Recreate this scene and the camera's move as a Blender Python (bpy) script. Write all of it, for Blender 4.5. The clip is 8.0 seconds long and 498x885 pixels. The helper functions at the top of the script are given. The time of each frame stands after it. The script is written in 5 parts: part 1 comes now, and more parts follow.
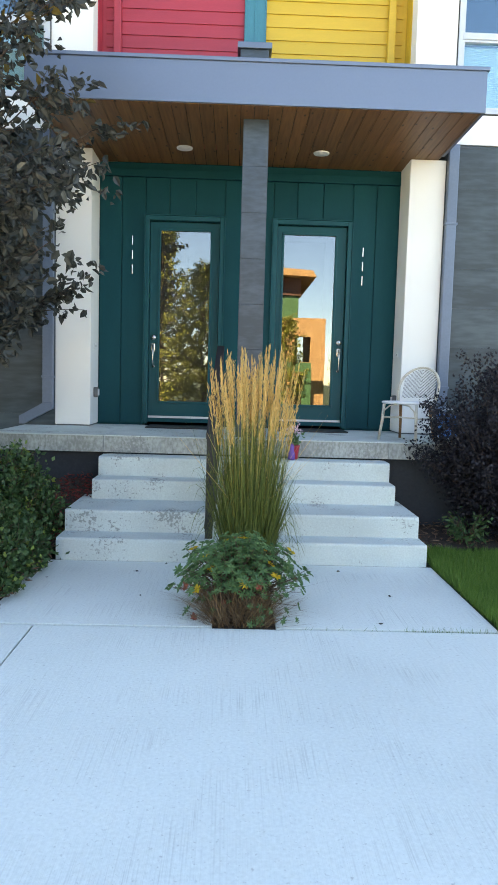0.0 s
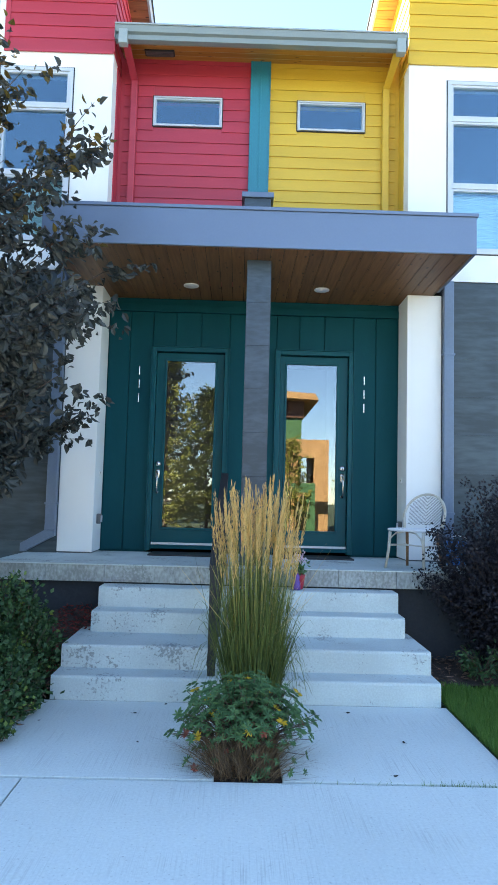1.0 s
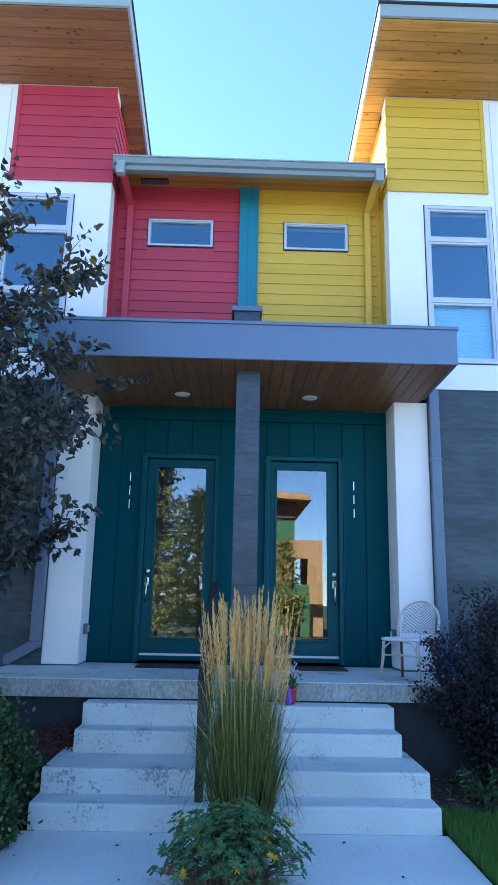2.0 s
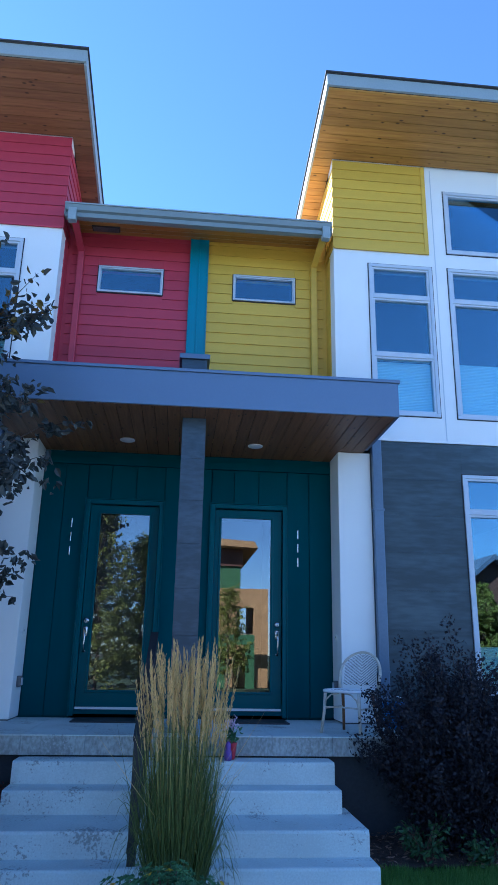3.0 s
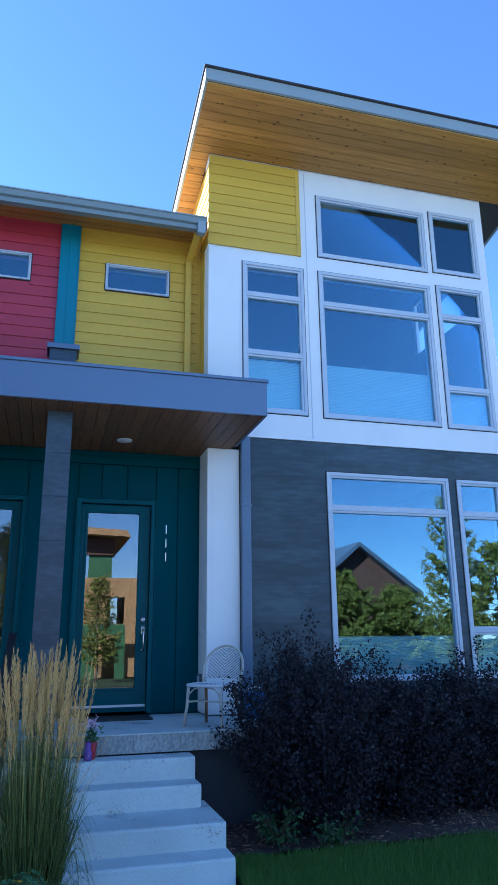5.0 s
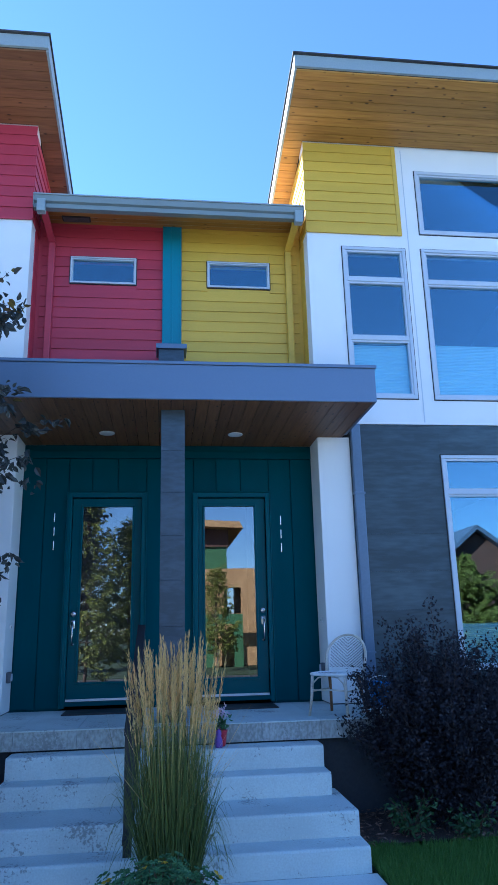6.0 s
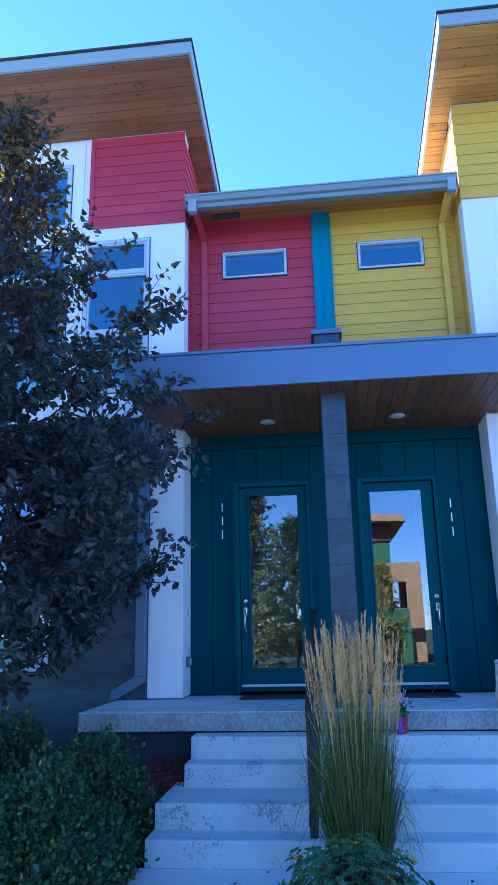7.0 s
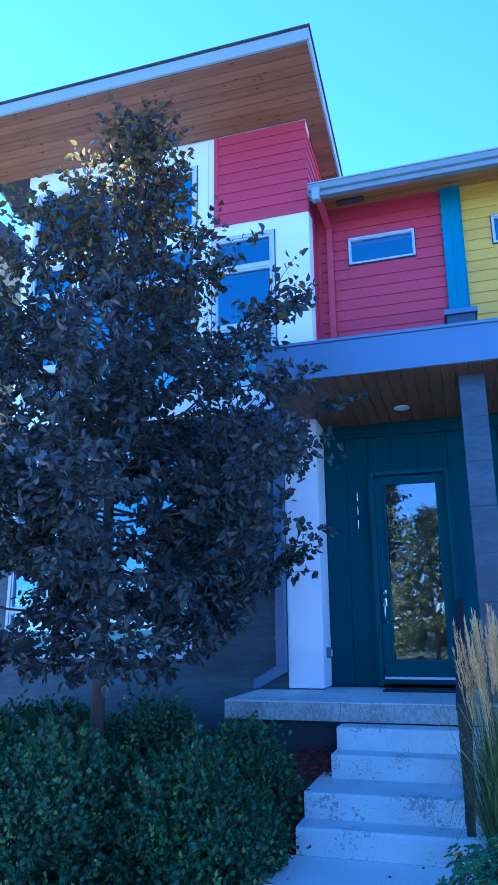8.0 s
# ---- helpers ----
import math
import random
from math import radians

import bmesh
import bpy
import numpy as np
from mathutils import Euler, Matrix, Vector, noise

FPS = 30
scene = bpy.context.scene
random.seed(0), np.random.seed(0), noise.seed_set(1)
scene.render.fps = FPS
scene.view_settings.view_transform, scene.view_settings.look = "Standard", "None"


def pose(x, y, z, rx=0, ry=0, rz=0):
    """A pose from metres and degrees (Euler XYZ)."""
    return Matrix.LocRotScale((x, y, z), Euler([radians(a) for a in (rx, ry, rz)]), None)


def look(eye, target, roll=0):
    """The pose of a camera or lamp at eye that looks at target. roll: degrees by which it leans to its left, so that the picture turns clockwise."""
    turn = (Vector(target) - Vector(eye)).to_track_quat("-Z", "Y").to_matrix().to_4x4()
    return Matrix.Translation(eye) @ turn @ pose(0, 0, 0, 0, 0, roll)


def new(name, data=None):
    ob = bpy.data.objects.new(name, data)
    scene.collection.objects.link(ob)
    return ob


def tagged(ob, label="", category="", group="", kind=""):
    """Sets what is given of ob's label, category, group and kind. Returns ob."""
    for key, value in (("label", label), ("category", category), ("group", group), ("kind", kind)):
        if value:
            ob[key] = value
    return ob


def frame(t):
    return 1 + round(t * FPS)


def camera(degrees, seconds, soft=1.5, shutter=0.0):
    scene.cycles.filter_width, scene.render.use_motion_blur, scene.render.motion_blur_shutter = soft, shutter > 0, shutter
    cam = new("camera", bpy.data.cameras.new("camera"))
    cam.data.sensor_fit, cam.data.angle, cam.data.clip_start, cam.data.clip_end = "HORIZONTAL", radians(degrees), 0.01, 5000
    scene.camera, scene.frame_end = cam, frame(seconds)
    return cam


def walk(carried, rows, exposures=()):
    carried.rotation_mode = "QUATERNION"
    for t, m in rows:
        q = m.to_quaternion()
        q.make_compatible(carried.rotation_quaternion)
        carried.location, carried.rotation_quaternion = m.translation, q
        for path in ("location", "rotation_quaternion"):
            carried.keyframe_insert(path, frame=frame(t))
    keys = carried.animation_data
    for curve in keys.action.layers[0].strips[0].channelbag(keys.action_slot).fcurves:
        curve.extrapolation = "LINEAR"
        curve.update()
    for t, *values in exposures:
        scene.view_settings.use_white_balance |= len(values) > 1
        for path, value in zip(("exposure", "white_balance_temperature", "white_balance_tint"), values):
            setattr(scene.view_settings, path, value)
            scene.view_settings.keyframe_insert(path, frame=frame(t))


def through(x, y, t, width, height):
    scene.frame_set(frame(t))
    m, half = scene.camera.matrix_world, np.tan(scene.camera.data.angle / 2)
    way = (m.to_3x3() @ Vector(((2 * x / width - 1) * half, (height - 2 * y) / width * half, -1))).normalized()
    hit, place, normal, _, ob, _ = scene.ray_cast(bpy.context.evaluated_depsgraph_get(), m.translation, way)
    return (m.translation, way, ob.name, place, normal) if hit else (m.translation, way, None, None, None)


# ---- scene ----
cam = camera(39.3, 8.0, 1.05)
PATH = [
    (0, (-0.013, -8.828, 1.519), (0.036, -6.836, 1.345), 1.6),
    (0.5, (-0.021, -8.799, 1.532), (0.018, -6.799, 1.53), 1.6),
    (1, (-0.013, -8.776, 1.604), (0.015, -6.783, 1.77), 1.5),
    (1.5, (0.01, -8.782, 1.659), (0.032, -6.808, 1.983), 1.3),
    (1.7, (0.017, -8.798, 1.669), (0.043, -6.834, 2.047), 1.2),
    (2.8, (0.039, -8.843, 1.695), (0.177, -6.929, 2.259), 1.2),
    (3, (0.061, -8.833, 1.689), (0.243, -6.927, 2.268), 1.1),
    (3.5, (0.087, -8.834, 1.693), (0.404, -6.951, 2.288), 0.8),
    (4, (0.116, -8.832, 1.683), (0.568, -6.977, 2.278), 0.3),
    (4.2, (0.137, -8.828, 1.683), (0.632, -6.983, 2.275), 0.1),
    (4.7, (0.136, -8.88, 1.752), (0.681, -7.038, 2.304), -0.45),
    (5.3, (0.134, -8.892, 1.795), (0.612, -7.027, 2.335), -1.0),
    (5.5, (0.123, -8.89, 1.788), (0.545, -7.01, 2.324), -1.2),
    (6, (0.08, -8.897, 1.803), (0.315, -6.98, 2.321), -1.4),
    (6.5, (0.073, -8.809, 1.703), (0.079, -6.88, 2.231), -1.4),
    (7, (-0.005, -8.778, 1.676), (-0.209, -6.859, 2.198), -1.2),
    (7.5, (-0.065, -8.741, 1.633), (-0.457, -6.85, 2.155), -1.0),
    (8, (-0.09, -8.732, 1.636), (-0.649, -6.881, 2.148), -0.5),
]
EXPOSURES = [(0.0, 3.86, 10600, 13), (0.5, 3.80, 9200, 13), (1.0, 3.62, 7700, 9), (1.5, 3.46, 6600, 10), (3.0, 2.52, 5150, 12), (3.5, 2.44, 5050, 12), (4.2, 2.42, 5100, 13),
             (5.5, 2.58, 5300, 12), (6.5, 2.74, 5000, 12), (7.0, 2.84, 4600, 18), (8.0, 3.06, 4100, 19)]
walk(cam, [(t, look(eye, target, roll)) for t, eye, target, roll in PATH], EXPOSURES)

C0 = 0.14            # the party line between the two houses, along x
YF = -0.5            # front plane of the two tall blocks
PORCH = 0.94

# ---- world and light ----
world = bpy.data.worlds.new("world")
scene.world = world
world.use_nodes = True
wn = world.node_tree
sky = wn.nodes.new("ShaderNodeTexSky")
sky.sky_type = 'NISHITA'
sky.sun_disc = False
SUN_EL, SUN_AZ = radians(29), radians(-58)     # azimuth from +y, turning to -x
sky.sun_elevation = SUN_EL
sky.sun_rotation = SUN_AZ
sky.air_density = 1.0
sky.dust_density = 0.08
sky.ozone_density = 4.5
sky.altitude = 1500
wn.nodes["Background"].inputs["Strength"].default_value = 0.068
wn.links.new(sky.outputs["Color"], wn.nodes["Background"].inputs["Color"])
sun_to = Vector((math.sin(SUN_AZ) * math.cos(SUN_EL), math.cos(SUN_AZ) * math.cos(SUN_EL), math.sin(SUN_EL)))
sun = new("sun", bpy.data.lights.new("sun", 'SUN'))
sun.data.energy = 5.0
sun.data.angle = radians(0.5)
sun.data.color = (1.0, 0.93, 0.82)
sun.matrix_world = look(tuple(sun_to * 50), (0, 0, 0))


# ---- materials ----
def node_mat(name):
    m = bpy.data.materials.new(name)
    m.use_nodes = True
    return m, m.node_tree.nodes, m.node_tree.links, m.node_tree.nodes["Principled BSDF"]


def surface(name, color, color2=None, rough=0.6, scale=6.0, fine=60.0, mix=0.5, bump=0.15, dist=0.004,
            stretch=(1, 1, 1), metallic=0.0, piece=0.0, island=0.0, spec=0.5, rough_var=0.1):
    """Two scales of variation in colour, with fine relief. piece, island: spread of brightness from piece to piece."""
    m, n, l, b = node_mat(name)
    color2 = color2 or tuple(c * 0.75 for c in color)
    pos = n.new("ShaderNodeNewGeometry")
    mp = n.new("ShaderNodeMapping")
    mp.inputs["Scale"].default_value = stretch
    l.new(pos.outputs["Position"], mp.inputs["Vector"])
    n1 = n.new("ShaderNodeTexNoise")
    n1.inputs["Scale"].default_value = scale
    n1.inputs["Detail"].default_value = 5
    n2 = n.new("ShaderNodeTexNoise")
    n2.inputs["Scale"].default_value = fine
    n2.inputs["Detail"].default_value = 4
    for q in (n1, n2):
        l.new(mp.outputs["Vector"], q.inputs["Vector"])
    add = n.new("ShaderNodeMath")
    add.operation = 'ADD'
    l.new(n1.outputs["Fac"], add.inputs[0])
    l.new(n2.outputs["Fac"], add.inputs[1])
    rng = n.new("ShaderNodeMapRange")
    rng.inputs["From Min"].default_value = 0.75
    rng.inputs["From Max"].default_value = 1.25
    rng.inputs["To Max"].default_value = mix * 2
    l.new(add.outputs[0], rng.inputs["Value"])
    mx = n.new("ShaderNodeMix")
    mx.data_type = 'RGBA'
    mx.inputs["A"].default_value = (*color, 1)
    mx.inputs["B"].default_value = (*color2, 1)
    l.new(rng.outputs["Result"], mx.inputs["Factor"])
    out = mx.outputs["Result"]
    if piece or island:
        hsv = n.new("ShaderNodeHueSaturation")
        src = n.new("ShaderNodeObjectInfo").outputs["Random"] if piece else pos.outputs["Random Per Island"]
        vr = n.new("ShaderNodeMapRange")
        s = piece or island
        vr.inputs["To Min"].default_value = 1 - s
        vr.inputs["To Max"].default_value = 1 + s
        l.new(src, vr.inputs["Value"])
        l.new(vr.outputs["Result"], hsv.inputs["Value"])
        l.new(out, hsv.inputs["Color"])
        out = hsv.outputs["Color"]
    l.new(out, b.inputs["Base Color"])
    rr = n.new("ShaderNodeMapRange")
    rr.inputs["To Min"].default_value = max(0.02, rough - rough_var)
    rr.inputs["To Max"].default_value = min(1.0, rough + rough_var)
    l.new(n1.outputs["Fac"], rr.inputs["Value"])
    l.new(rr.outputs["Result"], b.inputs["Roughness"])
    b.inputs["Metallic"].default_value = metallic
    b.inputs["Specular IOR Level"].default_value = spec
    if bump:
        bp = n.new("ShaderNodeBump")
        bp.inputs["Strength"].default_value = bump
        bp.inputs["Distance"].default_value = dist
        l.new(add.outputs[0], bp.inputs["Height"])
        l.new(bp.outputs["Normal"], b.inputs["Normal"])
    return m


def leaf_mat(name, color, color2, rough=0.45, through=0.25, spec=0.3):
    """A leaf: two tints from leaf to leaf, a little light passes through."""
    m, n, l, b = node_mat(name)
    geo = n.new("ShaderNodeNewGeometry")
    nz = n.new("ShaderNodeTexNoise")
    nz.inputs["Scale"].default_value = 2.5
    l.new(geo.outputs["Position"], nz.inputs["Vector"])
    add = n.new("ShaderNodeMath")
    add.operation = 'MULTIPLY_ADD'
    add.inputs[1].default_value = 0.7
    l.new(geo.outputs["Random Per Island"], add.inputs[0])
    sub = n.new("ShaderNodeMath")
    sub.operation = 'MULTIPLY'
    sub.inputs[1].default_value = 0.45
    l.new(nz.outputs["Fac"], sub.inputs[0])
    l.new(sub.outputs[0], add.inputs[2])
    mx = n.new("ShaderNodeMix")
    mx.data_type = 'RGBA'
    mx.inputs["A"].default_value = (*color, 1)
    mx.inputs["B"].default_value = (*color2, 1)
    l.new(add.outputs[0], mx.inputs["Factor"])
    l.new(mx.outputs["Result"], b.inputs["Base Color"])
    b.inputs["Roughness"].default_value = rough
    b.inputs["Specular IOR Level"].default_value = spec
    tr = n.new("ShaderNodeBsdfTranslucent")
    l.new(mx.outputs["Result"], tr.inputs["Color"])
    sh = n.new("ShaderNodeMixShader")
    sh.inputs["Fac"].default_value = through
    l.new(b.outputs[0], sh.inputs[1])
    l.new(tr.outputs[0], sh.inputs[2])
    l.new(sh.outputs[0], n["Material Output"].inputs["Surface"])
    return m


def wood_mat(name, color, color2, along, knots=True, piece=0.18, rough=0.5):
    """Stained boards: grain drawn out along one axis, dark knots, tint from board to board."""
    m, n, l, b = node_mat(name)
    geo = n.new("ShaderNodeNewGeometry")
    mp = n.new("ShaderNodeMapping")
    s = [14.0, 14.0, 14.0]
    s["xyz".index(along)] = 0.9
    mp.inputs["Scale"].default_value = s
    l.new(geo.outputs["Position"], mp.inputs["Vector"])
    g = n.new("ShaderNodeTexNoise")
    g.inputs["Scale"].default_value = 2.2
    g.inputs["Detail"].default_value = 7
    g.inputs["Distortion"].default_value = 0.6
    l.new(mp.outputs["Vector"], g.inputs["Vector"])
    mx = n.new("ShaderNodeMix")
    mx.data_type = 'RGBA'
    mx.inputs["A"].default_value = (*color, 1)
    mx.inputs["B"].default_value = (*color2, 1)
    rg = n.new("ShaderNodeMapRange")
    rg.inputs["From Min"].default_value = 0.3
    rg.inputs["From Max"].default_value = 0.75
    l.new(g.outputs["Fac"], rg.inputs["Value"])
    l.new(rg.outputs["Result"], mx.inputs["Factor"])
    out = mx.outputs["Result"]
    if knots:
        mk = n.new("ShaderNodeMapping")
        ks = [11.0, 11.0, 11.0]
        ks["xyz".index(along)] = 4.6
        mk.inputs["Scale"].default_value = ks
        l.new(geo.outputs["Position"], mk.inputs["Vector"])
        v = n.new("ShaderNodeTexVoronoi")
        v.inputs["Scale"].default_value = 1.0
        l.new(mk.outputs["Vector"], v.inputs["Vector"])
        kr = n.new("ShaderNodeMapRange")
        kr.inputs["From Min"].default_value = 0.07
        kr.inputs["From Max"].default_value = 0.17
        kr.inputs["To Min"].default_value = 0.95
        kr.inputs["To Max"].default_value = 0.0
        l.new(v.outputs["Distance"], kr.inputs["Value"])
        km = n.new("ShaderNodeMix")
        km.data_type = 'RGBA'
        km.inputs["B"].default_value = (color2[0] * 0.25, color2[1] * 0.2, color2[2] * 0.2, 1)
        l.new(kr.outputs["Result"], km.inputs["Factor"])
        l.new(out, km.inputs["A"])
        out = km.outputs["Result"]
    hsv = n.new("ShaderNodeHueSaturation")
    vr = n.new("ShaderNodeMapRange")
    vr.inputs["To Min"].default_value = 1 - piece
    vr.inputs["To Max"].default_value = 1 + piece
    rp = n.new("ShaderNodeObjectInfo")
    rsum = n.new("ShaderNodeMath")
    rsum.operation = 'ADD'
    l.new(rp.outputs["Random"], rsum.inputs[0])
    l.new(geo.outputs["Random Per Island"], rsum.inputs[1])
    fr = n.new("ShaderNodeMath")
    fr.operation = 'FRACT'
    l.new(rsum.outputs[0], fr.inputs[0])
    l.new(fr.outputs[0], vr.inputs["Value"])
    l.new(vr.outputs["Result"], hsv.inputs["Value"])
    l.new(out, hsv.inputs["Color"])
    l.new(hsv.outputs["Color"], b.inputs["Base Color"])
    b.inputs["Roughness"].default_value = rough
    bp = n.new("ShaderNodeBump")
    bp.inputs["Strength"].default_value = 0.2
    bp.inputs["Distance"].default_value = 0.002
    l.new(g.outputs["Fac"], bp.inputs["Height"])
    l.new(bp.outputs["Normal"], b.inputs["Normal"])
    return m


def pane_mat(name, gloss=0.4, tint=(0.8, 0.9, 1.0), see=(0.75, 0.8, 0.82)):
    """Coated window glass: a mirror share over a clear share, and slight waviness."""
    m, n, l, b = node_mat(name)
    n.remove(b)
    gl = n.new("ShaderNodeBsdfGlossy")
    gl.inputs["Roughness"].default_value = 0.0
    gl.inputs["Color"].default_value = (*tint, 1)
    geo = n.new("ShaderNodeNewGeometry")
    nz = n.new("ShaderNodeTexNoise")
    nz.inputs["Scale"].default_value = 1.6
    nz.inputs["Detail"].default_value = 1
    l.new(geo.outputs["Position"], nz.inputs["Vector"])
    bp = n.new("ShaderNodeBump")
    bp.inputs["Strength"].default_value = 0.004
    bp.inputs["Distance"].default_value = 0.05
    l.new(nz.outputs["Fac"], bp.inputs["Height"])
    l.new(bp.outputs["Normal"], gl.inputs["Normal"])
    tr = n.new("ShaderNodeBsdfTransparent")
    tr.inputs["Color"].default_value = (*see, 1)
    mx = n.new("ShaderNodeMixShader")
    lw = n.new("ShaderNodeFresnel")
    lw.inputs["IOR"].default_value = 1.5
    ad = n.new("ShaderNodeMath")
    ad.inputs[1].default_value = gloss
    l.new(lw.outputs[0], ad.inputs[0])
    l.new(ad.outputs[0], mx.inputs["Fac"])
    l.new(tr.outputs[0], mx.inputs[1])
    l.new(gl.outputs[0], mx.inputs[2])
    l.new(mx.outputs[0], n["Material Output"].inputs["Surface"])
    return m


M_STUCCO = surface("white_stucco", (0.80, 0.79, 0.77), (0.72, 0.71, 0.69), 0.85, 1.3, 150, 0.35, 0.35, 0.003)
M_RED = surface("red_siding", (0.46, 0.038, 0.065), (0.38, 0.03, 0.052), 0.5, 2.5, 90, 0.4, 0.15, 0.002, (0.3, 0.3, 3), piece=0.05)
M_YEL = surface("yellow_siding", (0.66, 0.41, 0.042), (0.57, 0.35, 0.035), 0.5, 2.5, 90, 0.4, 0.15, 0.002, (0.3, 0.3, 3), piece=0.05)
M_TEAL = surface("teal_paint", (0.0012, 0.066, 0.080), (0.0012, 0.054, 0.066), 0.5, 1.8, 70, 0.4, 0.12, 0.002, (3, 3, 0.4), piece=0.06, spec=0.08)
M_TEALDOOR = surface("teal_door_paint", (0.0012, 0.082, 0.098), (0.0012, 0.070, 0.084), 0.35, 1.5, 60, 0.3, 0.06, 0.001, spec=0.12)
M_TEALUP = surface("bright_teal_panel", (0.012, 0.20, 0.27), (0.01, 0.16, 0.22), 0.45, 2, 60, 0.4, 0.1, 0.002, (2, 2, 0.5))
M_DARK = surface("charcoal_panel", (0.050, 0.077, 0.092), (0.026, 0.041, 0.050), 0.5, 2.4, 9, 0.6, 0.15, 0.003, (0.45, 0.45, 2.2), piece=0.10)
M_POST = surface("blue_grey_panel", (0.050, 0.074, 0.100), (0.028, 0.043, 0.058), 0.42, 2.2, 9, 0.6, 0.12, 0.002, (1, 1, 3))
M_FOUND = surface("dark_foundation_paint", (0.032, 0.037, 0.045), (0.022, 0.026, 0.033), 0.8, 2, 40, 0.5, 0.3, 0.004)
M_FASCIA = surface("grey_blue_metal", (0.130, 0.174, 0.250), (0.117, 0.157, 0.226), 0.36, 0.9, 40, 0.2, 0.03, 0.001, metallic=0.25)
M_PIPE = surface("downspout_metal", (0.12, 0.165, 0.235), (0.10, 0.138, 0.197), 0.4, 2, 40, 0.4, 0.04, 0.001, metallic=0.1)
M_GUTTER = surface("pale_grey_gutter", (0.30, 0.345, 0.35), (0.26, 0.30, 0.305), 0.45, 1.5, 40, 0.4, 0.04, 0.001)
M_SHINGLE = surface("dark_roofing", (0.03, 0.03, 0.033), (0.05, 0.05, 0.05), 0.9, 3, 60, 0.5, 0.4, 0.005)
M_EAVE = surface("grey_green_gutter_metal", (0.205, 0.24, 0.24), (0.18, 0.21, 0.21), 0.4, 1.5, 40, 0.3, 0.03, 0.001)
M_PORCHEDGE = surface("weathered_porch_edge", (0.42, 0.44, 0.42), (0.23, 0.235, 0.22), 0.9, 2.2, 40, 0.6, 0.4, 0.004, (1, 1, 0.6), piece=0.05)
M_MEMBRANE = surface("pale_roof_membrane", (0.55, 0.54, 0.52), (0.45, 0.44, 0.43), 0.8, 2, 40, 0.4, 0.1, 0.002)
M_SOFFIT = wood_mat("stained_pine_boards", (0.45, 0.225, 0.042), (0.29, 0.13, 0.022), "x")
# Same pine, redder and darker: bounce off red siding put into the colour.
M_SOFFITSHADE = wood_mat("red_shaded_pine_boards", (0.27, 0.115, 0.046), (0.17, 0.066, 0.028), "x")
M_PSOFFIT = wood_mat("stained_porch_boards", (0.24, 0.105, 0.036), (0.13, 0.05, 0.017), "y")
M_FRAME = surface("window_frame_metal", (0.52, 0.55, 0.60), (0.46, 0.49, 0.54), 0.4, 2, 40, 0.3, 0.03, 0.001)
M_GASKET = surface("black_gasket", (0.02, 0.02, 0.022), None, 0.6, 4, 30, 0.3, 0)
M_PANE = pane_mat("window_glass", 0.085, (0.56, 0.82, 0.96), (0.93, 0.97, 0.98))
M_DOORPANE = pane_mat("door_glass", 0.075, (0.9, 0.95, 1.0), (0.8, 0.8, 0.78))
M_BLIND = surface("pale_pleated_blind", (0.50, 0.70, 0.72), (0.44, 0.62, 0.64), 0.8, 3, 40, 0.3, 0.05, 0.001)
M_SHADE = surface("taupe_fabric", (0.085, 0.073, 0.06), (0.07, 0.06, 0.05), 0.9, 2, 300, 0.3, 0.1, 0.001)
# Near-black room walls: the gloom indoors is put into the colour.
M_ROOM = surface("room_gloom_colour", (0.02, 0.024, 0.026), (0.015, 0.018, 0.02), 0.9, 0.8, 20, 0.4, 0, spec=0.0)
M_CHROME = surface("brushed_nickel", (0.62, 0.61, 0.58), (0.5, 0.5, 0.48), 0.25, 6, 80, 0.3, 0.02, 0.0005, metallic=1.0)
M_BLACK = surface("black_powder_coat", (0.012, 0.013, 0.016), (0.02, 0.02, 0.024), 0.5, 5, 90, 0.4, 0.08, 0.001)
M_BRONZE = surface("grey_fixture_metal", (0.14, 0.14, 0.15), (0.09, 0.09, 0.1), 0.45, 8, 60, 0.4, 0.05, 0.001, metallic=0.5)
M_WHITEPL = surface("white_plastic", (0.75, 0.74, 0.72), (0.68, 0.67, 0.65), 0.5, 5, 60, 0.3, 0.03, 0.001)
M_CONC = surface("pale_concrete", (0.66, 0.70, 0.665), (0.56, 0.60, 0.57), 0.85, 0.7, 60, 0.5, 0.45, 0.003)
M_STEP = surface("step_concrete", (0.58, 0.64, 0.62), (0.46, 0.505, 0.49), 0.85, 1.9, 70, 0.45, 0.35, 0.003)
M_MULCH = surface("dark_mulch_ground", (0.075, 0.046, 0.034), (0.035, 0.022, 0.017), 0.95, 9, 70, 0.6, 0.8, 0.02)
M_SOIL = surface("lawn_soil", (0.03, 0.055, 0.015), (0.02, 0.035, 0.01), 0.95, 5, 60, 0.6, 0.6, 0.02)
M_ASPHALT = surface("asphalt", (0.055, 0.055, 0.058), (0.04, 0.04, 0.042), 0.9, 2, 90, 0.5, 0.5, 0.005)


